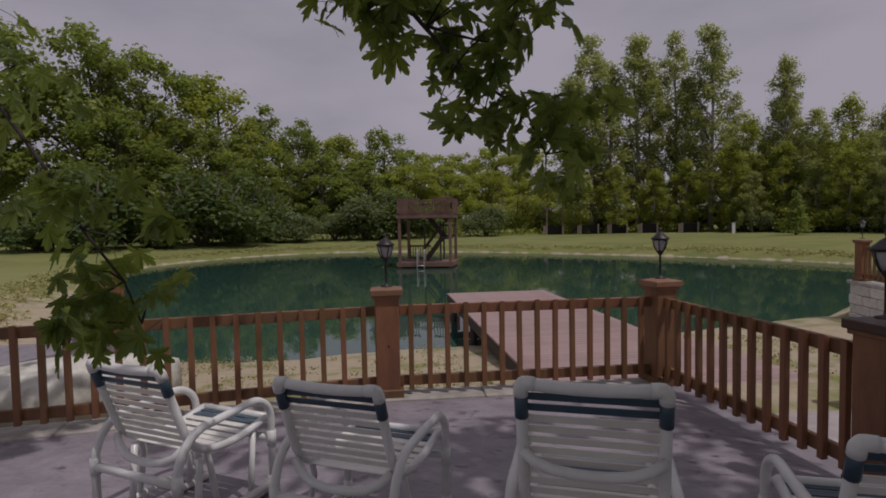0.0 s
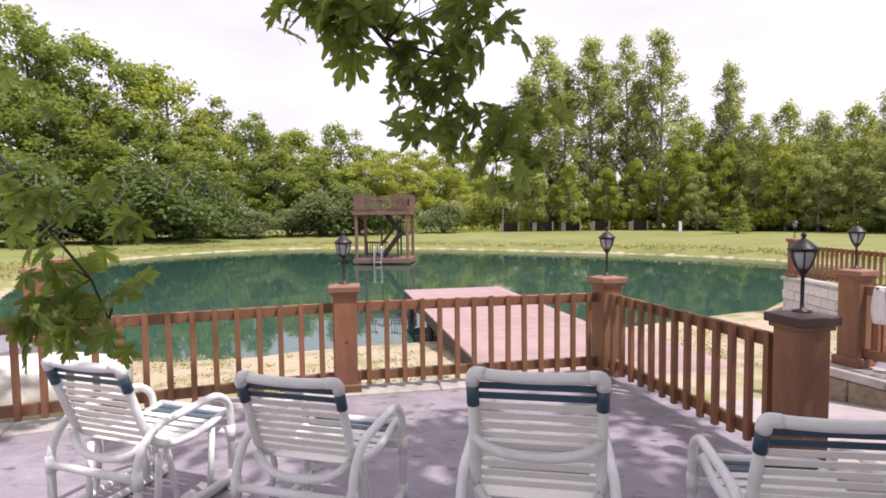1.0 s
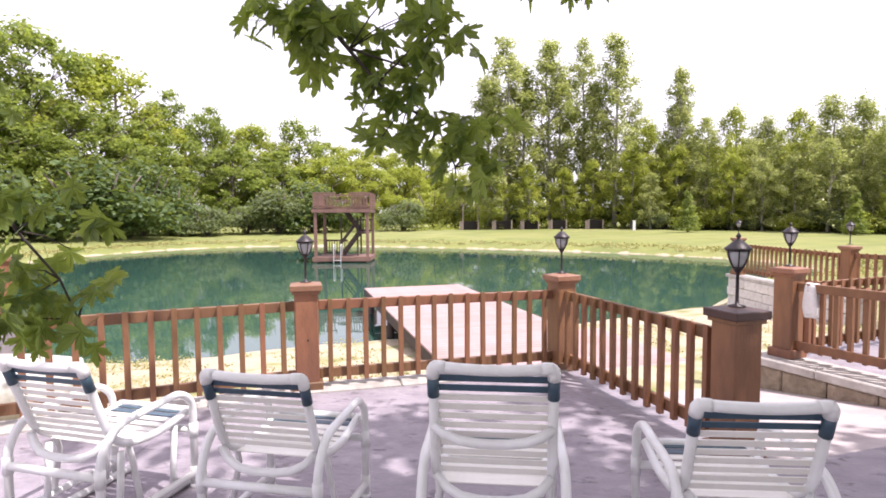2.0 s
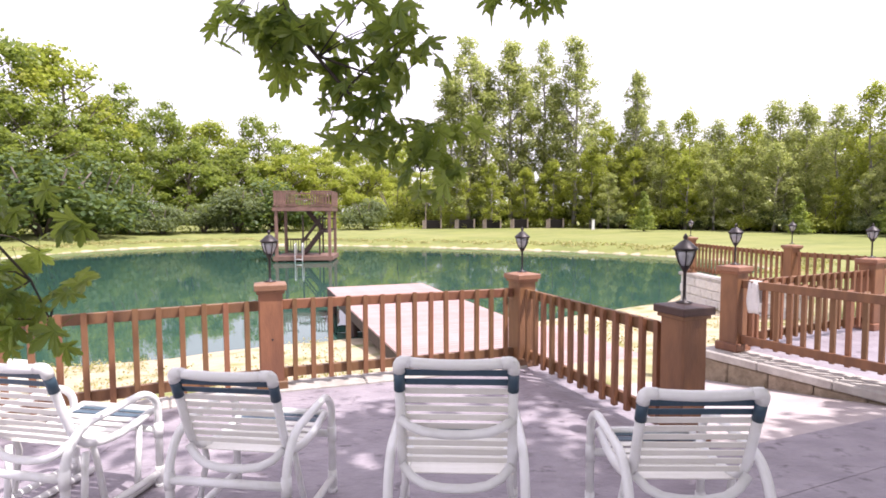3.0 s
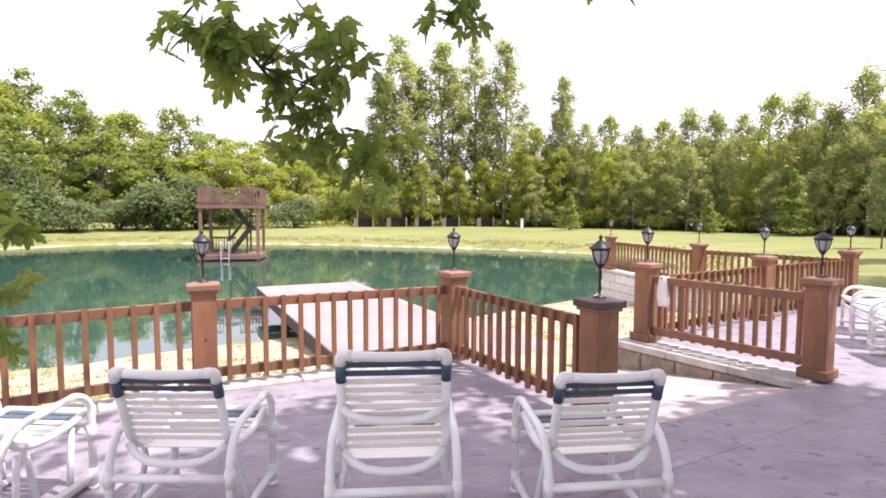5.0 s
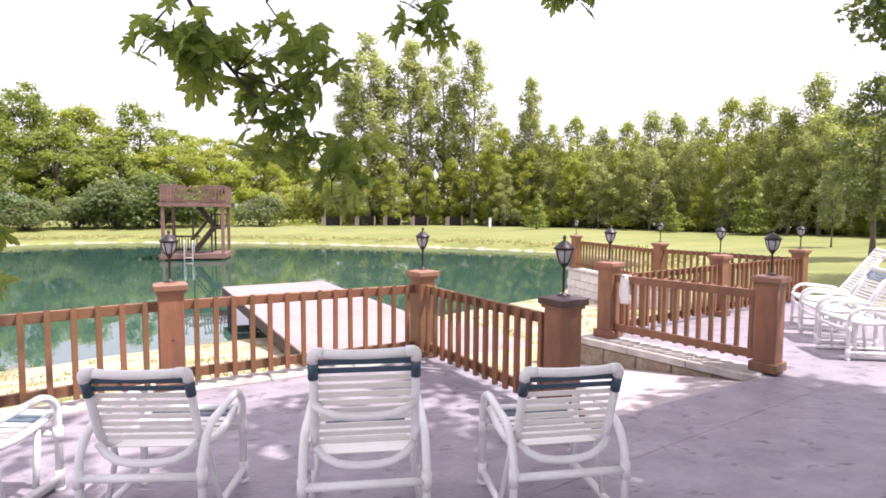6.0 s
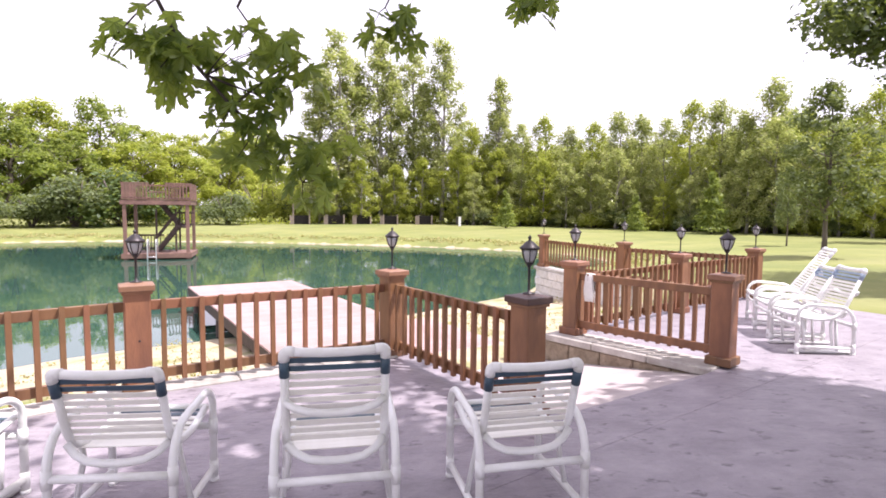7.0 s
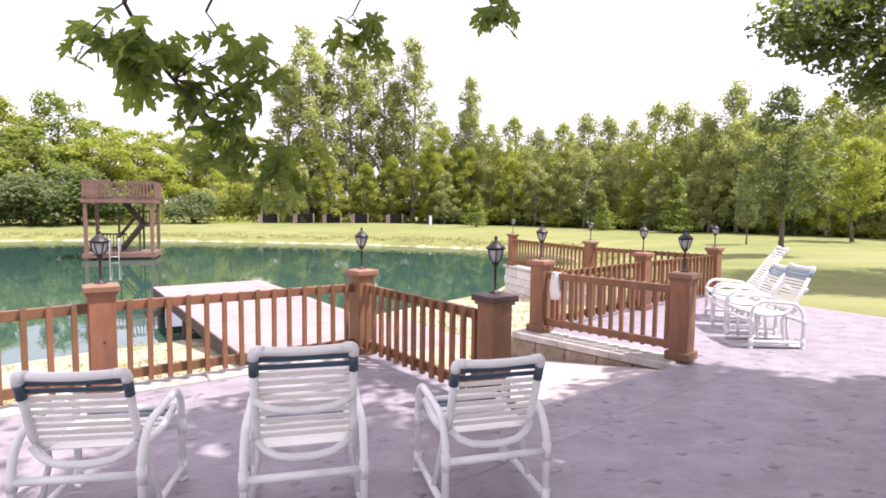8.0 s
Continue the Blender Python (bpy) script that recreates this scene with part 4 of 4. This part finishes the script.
# wood behind the pond: broad trees, tallest at the west end
for az, d, s, w in ((-62, 50, 1.5, 1.1), (-55, 52, 1.55, 1.1), (-48.5, 54, 1.62, 1.0), (-43.5, 55, 1.55, 1.0), (-38.5, 56, 1.42, 1.05), (-33.5, 58, 1.18, 1.0), (-30, 60, 1.10, 0.9),
                    (-26.5, 62, 1.02, 1.2), (-22, 63, 1.08, 1.1), (-18.2, 64, 0.86, 1.3), (-14.5, 66, 0.86, 1.2), (-11, 68, 0.95, 1.2), (-7.5, 70, 1.0, 1.2),
                    (-46, 49, 0.95, 1.2), (-40.5, 51, 0.9, 1.3), (-36, 53, 0.82, 1.3), (-28.5, 56, 0.72, 1.5), (-24, 57, 0.68, 1.5), (-20, 58, 0.66, 1.6), (-15.5, 60, 0.66, 1.5),
                    (-11.5, 62, 0.62, 1.5), (-8, 66, 0.6, 1.4)):
    plant("broad", (0, 2)[int(d) % 2] if -21 < az < -7 else (1, 3, 2)[int(abs(az)) % 3], az, d * 1.75, s * 1.75, w)
for az, d, s, k in ((-52, 45, 1.2, 0), (-44, 46, 1.15, 0), (-39.5, 47, 1.25, 0), (-36, 48, 1.2, 0), (-33.5, 50, 1.1, 0), (-30.5, 51, 1.0, 1), (-27, 51, 1.15, 1), (-24, 51.5, 1.2, 1), (-20.5, 53, 0.9, 0),
                    (-17.5, 54, 0.9, 2), (-14.8, 54, 0.8, 2), (-11.5, 53, 1.45, 1), (-8.5, 57, 1.3, 2), (-6.5, 60, 1.2, 2), (-3.5, 66, 1.1, 2), (-48, 46, 1.1, 0)):
    plant("shrub", k, az, d * (1.27 + 0.05 * math.sin(az * 5)), s * (1.22 + 0.42 * math.sin(az * 7.3)) * (1.3 if k == 0 else 1.0), 1.2 + 0.25 * math.sin(az * 3))
for az, d, s in ((-6, 74, 1.2), (-4, 73, 1.1), (-2, 75, 1.2), (0, 74, 1.1), (1.6, 75, 1.2), (3.4, 74, 1.1), (5.2, 75, 1.2), (7, 74, 1.1), (8.8, 75, 1.2), (10.6, 74, 1.2), (12.4, 72, 1.1)):
    plant("shrub", 2 if int(d) % 2 else 1, az, d, s, 1.4)
# the poplar row
for az, d, s, k, w in ((-2.7, 69, 0.86, 1, 1.15), (-1.0, 68, 1.10, 0, 1.1), (0.7, 70, 0.98, 2, 1.0), (3.4, 70, 1.12, 1, 0.95), (4.6, 71, 0.92, 2, 1.0), (6.8, 72, 1.12, 0, 0.8), (7.9, 70, 0.86, 1, 0.9), (9.7, 69, 1.10, 2, 0.9), (11.6, 72, 0.74, 0, 1.0), (15.6, 67, 0.86, 1, 0.8)):
    plant("poplar", k, az, d, s, w * 1.2)
for az, d, s in ((1.4, 66, 0.72), (4.9, 67, 0.66), (7.6, 67, 0.74), (11.4, 66, 0.85), (-2.2, 66, 0.7)):
    plant("slim", 0, az, d, s, 1.5)
# the wood along the right side
for az, d, s in ((13, 66, 1.25), (15.5, 68, 1.6), (17.8, 66, 1.15), (20.2, 64, 1.18), (22.6, 63, 1.26), (25, 62, 1.2), (27.4, 60, 1.12), (29.5, 60, 1.26), (31.8, 58, 1.2), (34, 57, 1.3), (36.4, 56, 1.42),
                 (38.4, 55, 1.36), (40.6, 55, 1.42), (43, 54, 1.2), (45.5, 53, 1.2), (48, 52, 1.3), (50.5, 52, 1.25), (53, 50, 1.3), (56, 50, 1.35), (60, 50, 1.3), (65, 48, 1.4), (71, 46, 1.4)):
    s *= (0.92 + 0.1 * math.sin(az * 1.9)) * (0.86 if az > 33 else 1.0)
    plant("slim", int(az * 3) % 3, az, d, s, 1.12)
    plant("slim", int(az * 7) % 3, az + 0.4 + 0.5 * math.sin(az * 2.7), d - 3.0, s * (0.55 + 0.16 * math.sin(az * 5.3)), 1.45)
    plant("slim", int(az * 5) % 3, az + 1.15, d + 2.5, s * (0.80 + 0.12 * math.sin(az * 3.1)), 1.2)
for az, d, s in ((12, 76, 1.0), (17, 76, 1.12), (22, 74, 1.05), (27, 72, 1.05), (32, 70, 1.08), (37, 68, 1.1), (42, 66, 1.12), (47, 64, 1.12), (52, 62, 1.15), (58, 60, 1.2), (66, 58, 1.3), (0, 80, 0.75), (5, 80, 0.7), (-5, 78, 0.8)):
    plant("broad", (0, 2)[int(az) % 2], az, d, s * (0.92 if az > 8 else 0.72), 1.35)
    if az > 8:
        plant("broad", (2, 0)[int(az) % 2], az + 2.4, d - 6, s * 0.80, 1.3)
for az, d, s, k in ((12.5, 62, 0.9, 0), (14.5, 60, 0.8, 1), (17, 59, 1.1, 2), (20, 58, 0.8, 0), (22.5, 57, 0.85, 1), (25.2, 55, 0.8, 2), (28, 54, 0.85, 0), (31, 52, 0.8, 2), (34, 51, 0.85, 1), (37, 50, 0.8, 2), (40, 49, 0.85, 0), (43, 48, 0.8, 2),
                    (46, 47, 0.85, 1), (49, 46, 0.8, 2), (52, 45, 0.9, 2), (55, 44, 0.85, 1), (59, 43, 0.9, 2), (64, 42, 0.95, 2)):
    plant("shrub", 1 if k == 0 else k, az + 0.5 * math.sin(az * 3), d + 3.5, s * (0.72 + 0.3 * math.sin(az * 4.1)), 1.2 + 0.3 * math.sin(az * 2.3))
for az, d, s in ((16.4, 56, 0.95), (36.0, 50, 1.25), (29.2, 52, 0.8)):
    plant("conifer", 0, az, d, s)
plant("young", 0, 44.9, 29.4, 1.0, 1.1)
plant("young", 1, 49.9, 42.0, 0.85, 1.2, label="young lawn tree with yellowish leaves and a pale trunk")
plant("young", 0, 42.1, 37.5, 0.6, 0.7, label="thin sapling standing in the mown lawn")

# deep wood behind, filling the gaps
rnd = np.random.RandomState(50)
cs, rs = [], []
for i in range(260):
    az = radians(-70 + 150 * i / 260 + rnd.normal() * 0.4)
    d = 128 + rnd.rand() * 10
    h = 9.5 + 2.5 * math.sin(i * 0.21) + 2.0 * rnd.rand() if math.degrees(az) < -28 or math.degrees(az) > 12 else 7.0 + 2 * rnd.rand()
    for z in (1.2, 3.6, 6.0, 8.4, 10.8, 13.2, 15.6):
        if z < h * 1.25:
            cs.append((d * math.sin(az), d * math.cos(az), z))
            rs.append((3.6, 3.6, 1.9))
v, f = leaf_cards(cs, rs, 70000, 0.55, rnd, 0.5, 0.3)
tagged(new("far_woods", fast_mesh("far_woods", v, f, LEAF_A)), "distant mass of green woodland foliage", "woods", kind="stuff")
# tall grass and weeds at the foot of the wood
cs, rs = [], []
for i in range(420):
    az = radians(-66 + 140 * i / 420)
    deg = math.degrees(az)
    d = (64 if deg < -6 else 66 if deg < 14 else 66 - (deg - 14) * 0.48) + rnd.rand() * 3
    cs.append((d * math.sin(az), d * math.cos(az), -0.1))
    rs.append((1.0, 1.0, 0.9 + 0.5 * rnd.rand()))
v, f = leaf_cards(cs, rs, 30000, 0.22, rnd, 0.2, 0.2)
tagged(new("tall_weeds", fast_mesh("tall_weeds", v, f, LEAF_B)), "tall yellow-green weeds along the edge of the wood", "weeds", kind="stuff")
# rough grass along the far water's edge
cs, rs = [], []
for x, y in smooth_ring(POND, 26):
    if y > 20 or x < -12:
        o = 1.0 + 1.6 * rnd.rand()
        q = Vector((x - cx, y - cy)).normalized() * o
        p = np.array([[x + q.x, y + q.y]])
        cs.append((x + q.x, y + q.y, float(ground_z(p)[0][0]) + 0.05))
        rs.append((0.5 + 0.5 * rnd.rand(), 0.5 + 0.4 * rnd.rand(), 0.10 + 0.12 * rnd.rand()))
v, f = leaf_cards(cs, rs, 16000, 0.13, rnd, 0.1, 0.0)
tagged(new("bank_grass", fast_mesh("bank_grass", v, f, DRY_GRASS)), "rough yellow-green grass along the far water's edge", "grass", kind="stuff")
# grass tufts on the beach below the railing
cs, rs = [], []
for i in range(240):
    x = -9 + 16 * rnd.rand()
    y = 6.2 + 0.5 * x * (x > 0) + 5.5 * rnd.rand()
    p = np.array([[x, y]])
    if ring_distance(p, PATIO)[0] > 0.3 and ring_distance(p, SHORE)[0] > 0.1 and not -0.4 < (x - d0.x) * dv.x + (y - d0.y) * dv.y < 3.4:
        cs.append((x, y, float(ground_z(p)[0][0]) + 0.02))
        k = 0.1 + 0.45 * rnd.rand()
        rs.append((k, k, 0.05))
v, f = leaf_cards(cs, rs, 9000, 0.04, rnd, 0.1, 0.0)
tagged(new("beach_grass", fast_mesh("beach_grass", v, f, DRY_GRASS)), "sparse yellow-green grass tufts on the sand", "grass", kind="stuff")


# ---- things on the far bank ----
def bin_box(az, d, w, frame_top=False):
    x, y = d * math.sin(radians(az)), d * math.cos(radians(az))
    z = float(ground_z(np.array([[x, y]]))[0][0])
    b = thing("wooden_bin", x, y, z, -az, "dark-fronted timber bin with grey posts under the poplars", "bin", "bins under the poplars")
    part("body", Geo().box((w, 1.0, 1.0), (0, 0, 0.52)).mesh("body", BLACKBOX), b)
    pm = Geo().box((0.16, 0.16, 1.12), (0, 0, 0.56)).mesh("post", PALEWOOD)
    for sx in (-1, 1):
        for sy in (-1, 1):
            part("post", pm, b, pose(sx * (w / 2 + 0.06), sy * 0.5, 0))
    part("side_board", Geo().box((0.3, 0.06, 1.0), (-w / 2 - 0.3, -0.5, 0.5)).mesh("side_board", PALEWOOD), b)
    if frame_top:
        for sx in (-1, 1):
            part("tall_post", Geo().box((0.1, 0.1, 3.0), (sx * 0.9, 0.6, 1.5)).mesh("tall_post", PALEWOOD), b)
        part("lintel", Geo().box((2.4, 0.1, 0.12), (0, 0.6, 3.0)).mesh("lintel", PALEWOOD), b)


for az, w, top in ((-4.6, 1.9, True), (-1.2, 2.0, False), (1.6, 1.8, False), (4.4, 1.7, False), (8.0, 1.6, False)):
    bin_box(az, 65.0, w * 0.88, top)
x, y = 60 * math.sin(radians(11.6)), 60 * math.cos(radians(11.6))
sg = thing("marker_post", x, y, float(ground_z(np.array([[x, y]]))[0][0]), 0, "short white marker post on the grassy bank", "post")
part("stake", Geo().box((0.28, 0.12, 1.0), (0, 0, 0.5), 0.02).mesh("stake", WHITEPAINT), sg)
part("top", Geo().box((0.32, 0.16, 0.05), (0, 0, 1.02), 0.01).mesh("top", WHITEPAINT), sg)

# pale upturned boat on the sand behind the railing
boat = thing("upturned_boat", -5.6, 4.9, -0.42, 50, "cream upturned small boat lying on the sand beside the railing", "boat")
vs, fs = [], []
for i in range(13):
    s = i / 12
    wv = 0.55 * (1 - (2 * s - 1) ** 4) ** 0.7 + 0.03
    for j in range(9):
        a = math.pi * j / 8
        vs.append(((s - 0.5) * 2.3, -math.cos(a) * wv, 0.05 + (0.55 - 0.18 * abs(2 * s - 1) ** 2) * math.sin(a) ** 0.7))
for i in range(12):
    for j in range(8):
        fs.append((i * 9 + j, i * 9 + j + 1, i * 9 + j + 10, i * 9 + j + 9))
hull = part("hull", Geo().add(vs, fs).mesh("hull", CREAM, True), boat)
md = hull.modifiers.new("thick", "SOLIDIFY")
md.thickness = 0.03
part("keel", Geo().tube([((k / 8 - 0.5) * 2.1, 0, 0.60 - 0.17 * abs(2 * k / 8 - 1) ** 2) for k in range(9)], 0.03, 6).mesh("keel", CREAM, True), boat)
part("gunwale", Geo().tube([(-1.1, -0.05, 0.05), (-0.8, -0.5, 0.05), (0, -0.6, 0.05), (0.8, -0.5, 0.05), (1.1, -0.05, 0.05)], 0.035, 6).mesh("gunwale", WHITEPAINT, True), boat)


# ---- maple over the patio ----
def maple_leaf(seed):
    """A five-lobed toothed leaf about one unit across, folded along its ribs."""
    rnd = np.random.RandomState(seed)
    lobes = [(-112, 0.36), (-54, 0.56), (0, 0.66), (54, 0.56), (112, 0.36)]
    ring = []
    for i, (a, r) in enumerate(lobes):
        r *= 0.92 + 0.16 * rnd.rand()
        for da, k in ((-24, 0.50), (-18, 0.80), (-12, 0.70), (-7, 0.89), (0, 1.0), (7, 0.89), (12, 0.70), (18, 0.80), (24, 0.50)):
            ring.append((a + da, r * k))
        if i < 4:
            ring.append((a + 28, 0.17))
    vs = [(0, 0, 0)]
    for a, r in ring:
        t = radians(a + 90)
        near = min(abs(a - q) for q, _ in lobes)
        vs.append((r * math.cos(t), r * math.sin(t) + 0.0, -0.10 * r * r * 2 + 0.05 * min(1, near / 20) + 0.03 * rnd.normal() * r))
    n = len(ring)
    fs = [(0, i, i + 1) for i in range(1, n)] + [(0, n, 1)]
    g = Geo().add(vs, fs)
    g.tube([(0, 0, 0), (0.01, -0.25, -0.03), (0.03, -0.5, -0.1)], 0.008, 4)
    return g.mesh("leaf", MAPLE)


LEAVES = [maple_leaf(s) for s in range(5)]
maple = thing("maple_tree", 5.6, -3.4, 0, 0, "large maple shading the patio with low hanging branches", "tree")
rnd = np.random.RandomState(11)
g = Geo()
limbs(g, (0, 0, -0.2), (-0.4, 0.4, 8.5), 0.30, 12, 4.5, rnd, 0.3, 0.7)
part("trunk", g.mesh("trunk", BARK, True), maple)


def branch(points, r, clusters, size=0.145):
    """A hanging branch through world points, with leaves round the given places (x, y, z, spread, count)."""
    b0 = Vector((5.6, -3.4, 0))
    g = Geo().tube([Vector(p) - b0 for p in points], [r * (1 - 0.75 * i / (len(points) - 1)) for i in range(len(points))], 6)
    spine = [Vector(p) for p in points]
    place = []
    for x, y, z, sp, n in clusters:
        c = Vector((x, y, z))
        tip = min(spine, key=lambda p: (p - c).length)
        if (tip - c).length > 0.05:
            g.tube([tip - b0, (tip + c) / 2 - b0 + Vector((0, 0, 0.015)), c - b0], [0.004, 0.003, 0.002], 4)
        for _ in range(n):
            o = Vector(rnd.normal(size=3)) * sp * 0.8
            o.z *= 0.7
            place.append(c + o)
    ob = part("branch", g.mesh("branch", TWIG, True), maple)
    for p in place:
        s = size * (0.65 + 0.6 * rnd.rand())
        m = Matrix.Translation(p - b0) @ Euler((radians(rnd.normal() * 38 - 55), radians(rnd.normal() * 30), radians(180 + rnd.normal() * 60))).to_matrix().to_4x4() @ Matrix.Diagonal((s, s, s, 1))
        part("leaf", LEAVES[rnd.randint(5)], ob, m)


branch([(0.6, 0.9, 3.9), (-0.4, 1.7, 3.5), (-0.84, 2.35, 2.58), (-0.75, 2.39, 2.38), (-0.66, 2.41, 2.27), (-0.55, 2.44, 2.14), (-0.43, 2.46, 2.04), (-0.31, 2.48, 1.96), (-0.24, 2.49, 1.80)], 0.013,
       [(-0.97, 2.35, 2.45, 0.080, 9), (-0.91, 2.37, 2.39, 0.077, 9), (-1.00, 2.28, 2.37, 0.038, 3), (-0.78, 2.28, 2.41, 0.086, 10), (-0.81, 2.28, 2.27, 0.069, 8), (-0.77, 2.45, 2.37, 0.077, 9),
        (-0.82, 2.49, 2.26, 0.050, 4), (-0.66, 2.38, 2.26, 0.077, 9), (-0.66, 2.49, 2.43, 0.067, 6), (-0.46, 2.33, 2.46, 0.057, 6), (-0.46, 2.50, 2.42, 0.061, 7), (-0.37, 2.58, 2.47, 0.061, 7),
        (-0.26, 2.37, 2.35, 0.057, 6), (-0.21, 2.53, 2.33, 0.042, 4), (-0.32, 2.37, 2.27, 0.061, 6), (-0.56, 2.49, 2.25, 0.067, 7), (-0.45, 2.51, 2.25, 0.061, 6), (-0.61, 2.54, 2.13, 0.061, 6),
        (-0.44, 2.38, 2.11, 0.073, 8), (-0.34, 2.40, 2.15, 0.057, 6), (-0.50, 2.38, 2.02, 0.050, 4), (-0.38, 2.53, 2.04, 0.069, 8), (-0.51, 2.32, 1.90, 0.050, 4), (-0.46, 2.45, 1.93, 0.061, 5),
        (-0.30, 2.49, 1.95, 0.069, 8), (-0.18, 2.37, 1.97, 0.057, 5), (-0.09, 2.60, 1.96, 0.054, 4), (-0.36, 2.49, 1.85, 0.054, 4), (-0.25, 2.39, 1.81, 0.073, 8), (-0.25, 2.58, 1.71, 0.054, 5),
        (-0.17, 2.57, 1.86, 0.050, 4), (-0.12, 2.59, 1.80, 0.038, 3), (-0.65, 2.54, 2.03, 0.011, 1)], 0.142)
branch([(-0.67, 2.41, 2.28), (-0.55, 2.44, 2.24), (-0.45, 2.46, 2.21), (-0.36, 2.47, 2.22)], 0.007, [], 0.142)
branch([(0.6, 0.9, 3.9), (-0.54, 2.54, 2.63), (-0.44, 2.56, 2.49), (-0.33, 2.58, 2.38), (-0.22, 2.59, 2.33)], 0.008, [], 0.142)
branch([(0.9, 0.9, 3.9), (0.5, 2.2, 3.3), (0.16, 2.49, 2.66), (0.22, 2.49, 2.56)], 0.008, [(0.19, 2.49, 2.55, 0.057, 7), (0.27, 2.48, 2.52, 0.050, 5), (0.11, 2.50, 2.59, 0.057, 5), (0.24, 2.49, 2.61, 0.057, 6)], 0.142)
branch([(1.2, 0.9, 3.9), (1.0, 2.0, 3.4), (0.94, 2.32, 2.78), (0.89, 2.34, 2.67)], 0.007, [(0.88, 2.34, 2.65, 0.054, 4), (0.95, 2.31, 2.68, 0.063, 5), (0.84, 2.35, 2.69, 0.050, 4)], 0.142)
branch([(-1.1, 0.5, 2.9), (-2.29, 1.72, 2.55), (-1.9, 1.77, 2.0), (-1.72, 1.79, 1.76), (-1.6, 1.81, 1.56), (-1.47, 1.83, 1.4), (-1.41, 1.83, 1.27)], 0.010,
       [(-1.54, 1.77, 1.31, 0.09, 13), (-1.45, 1.82, 1.26, 0.08, 13), (-1.61, 1.78, 1.25, 0.06, 6), (-1.41, 1.87, 1.34, 0.06, 7), (-1.56, 1.81, 1.43, 0.07, 7), (-1.55, 1.97, 1.49, 0.09, 7), (-1.52, 1.68, 1.64, 0.11, 9), (-1.4, 1.76, 1.63, 0.1, 7), (-1.82, 1.8, 2.09, 0.1, 12), (-1.8, 1.79, 1.93, 0.09, 7), (-1.73, 1.74, 1.68, 0.09, 6)], 0.118)

# unseen maple crown high over the patio, its clumps placed to shade chosen ground
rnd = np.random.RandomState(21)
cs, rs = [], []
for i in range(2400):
    # gx, gy: the ground each clump shades; x, y trace back toward the sun
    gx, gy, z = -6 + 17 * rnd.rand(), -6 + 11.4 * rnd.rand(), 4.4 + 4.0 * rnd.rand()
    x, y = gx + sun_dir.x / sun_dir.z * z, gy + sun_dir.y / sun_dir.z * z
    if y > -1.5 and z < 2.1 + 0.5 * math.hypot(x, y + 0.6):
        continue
    # far limit of the shaded ground; cover is thinned on the left
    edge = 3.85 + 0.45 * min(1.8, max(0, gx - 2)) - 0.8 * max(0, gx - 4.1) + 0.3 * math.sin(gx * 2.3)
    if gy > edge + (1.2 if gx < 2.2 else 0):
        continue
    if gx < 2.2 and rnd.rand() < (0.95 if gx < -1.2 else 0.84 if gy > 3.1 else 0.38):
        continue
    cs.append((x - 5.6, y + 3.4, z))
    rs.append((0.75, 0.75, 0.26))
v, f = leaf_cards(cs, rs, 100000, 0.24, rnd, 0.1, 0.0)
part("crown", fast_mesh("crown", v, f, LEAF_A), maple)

# neighbouring tree whose lower branches reach over the lawn
rnd = np.random.RandomState(31)
oak = thing("lawn_tree", 18.2, 9.6, -0.06, 0, "dark green shade tree with drooping lower branches over the lawn", "tree")
g = Geo()
limbs(g, (0, 0, -0.3), (-0.5, 0.3, 9.0), 0.26, 13, 4.6, rnd, 0.3, 0.35)
cs = [(-9.13, -0.6, 5.54), (-8.26, -0.37, 5.91), (-7.48, -0.3, 6.12), (-7.85, 0.11, 6.54), (-7.51, -0.26, 5.2), (-6.7, -0.09, 5.63), (-5.99, -0.09, 5.4), (-5.99, 0.13, 4.7), (-5.69, -0.26, 6.52), (-5.14, -0.09, 5.77), (-5.42, -0.09, 5.06), (-7.98, 0.2, 5.49), (-6.84, -0.23, 6.34), (-4.57, -0.23, 5.34), (-4.71, -0.37, 6.48)]
for c in cs[::2]:
    p, c = Vector((-0.3, 0.1, 4.4)), Vector(c)
    g.tube([p, p.lerp(c, 0.5) + Vector((0, 0, 0.5)), c], [0.07, 0.045, 0.012], 5)
part("trunk", g.mesh("trunk", BARK, True), oak)
v1, f1 = leaf_cards(cs, [(0.85, 0.85, 0.55)] * len(cs), 6500, 0.16, rnd, 0.3, 0.0)
cs, rs = [], []
for i in range(60):
    a, t = i * 2.4, i / 60
    w = 4.6 * (1 - 0.6 * t) * rnd.rand() ** 0.4
    cs.append((math.cos(a) * w - 0.4, math.sin(a) * w, 5.4 + 5.0 * t))
    rs.append((1.1, 1.1, 0.7))
v, f = leaf_cards(cs, rs, 20000, 0.16, rnd, 0.3, 0.0)
v, f = np.concatenate([v1, v]), np.concatenate([f1, f + len(v1)])
part("crown", fast_mesh("crown", v, f, OAK_LEAF), oak)
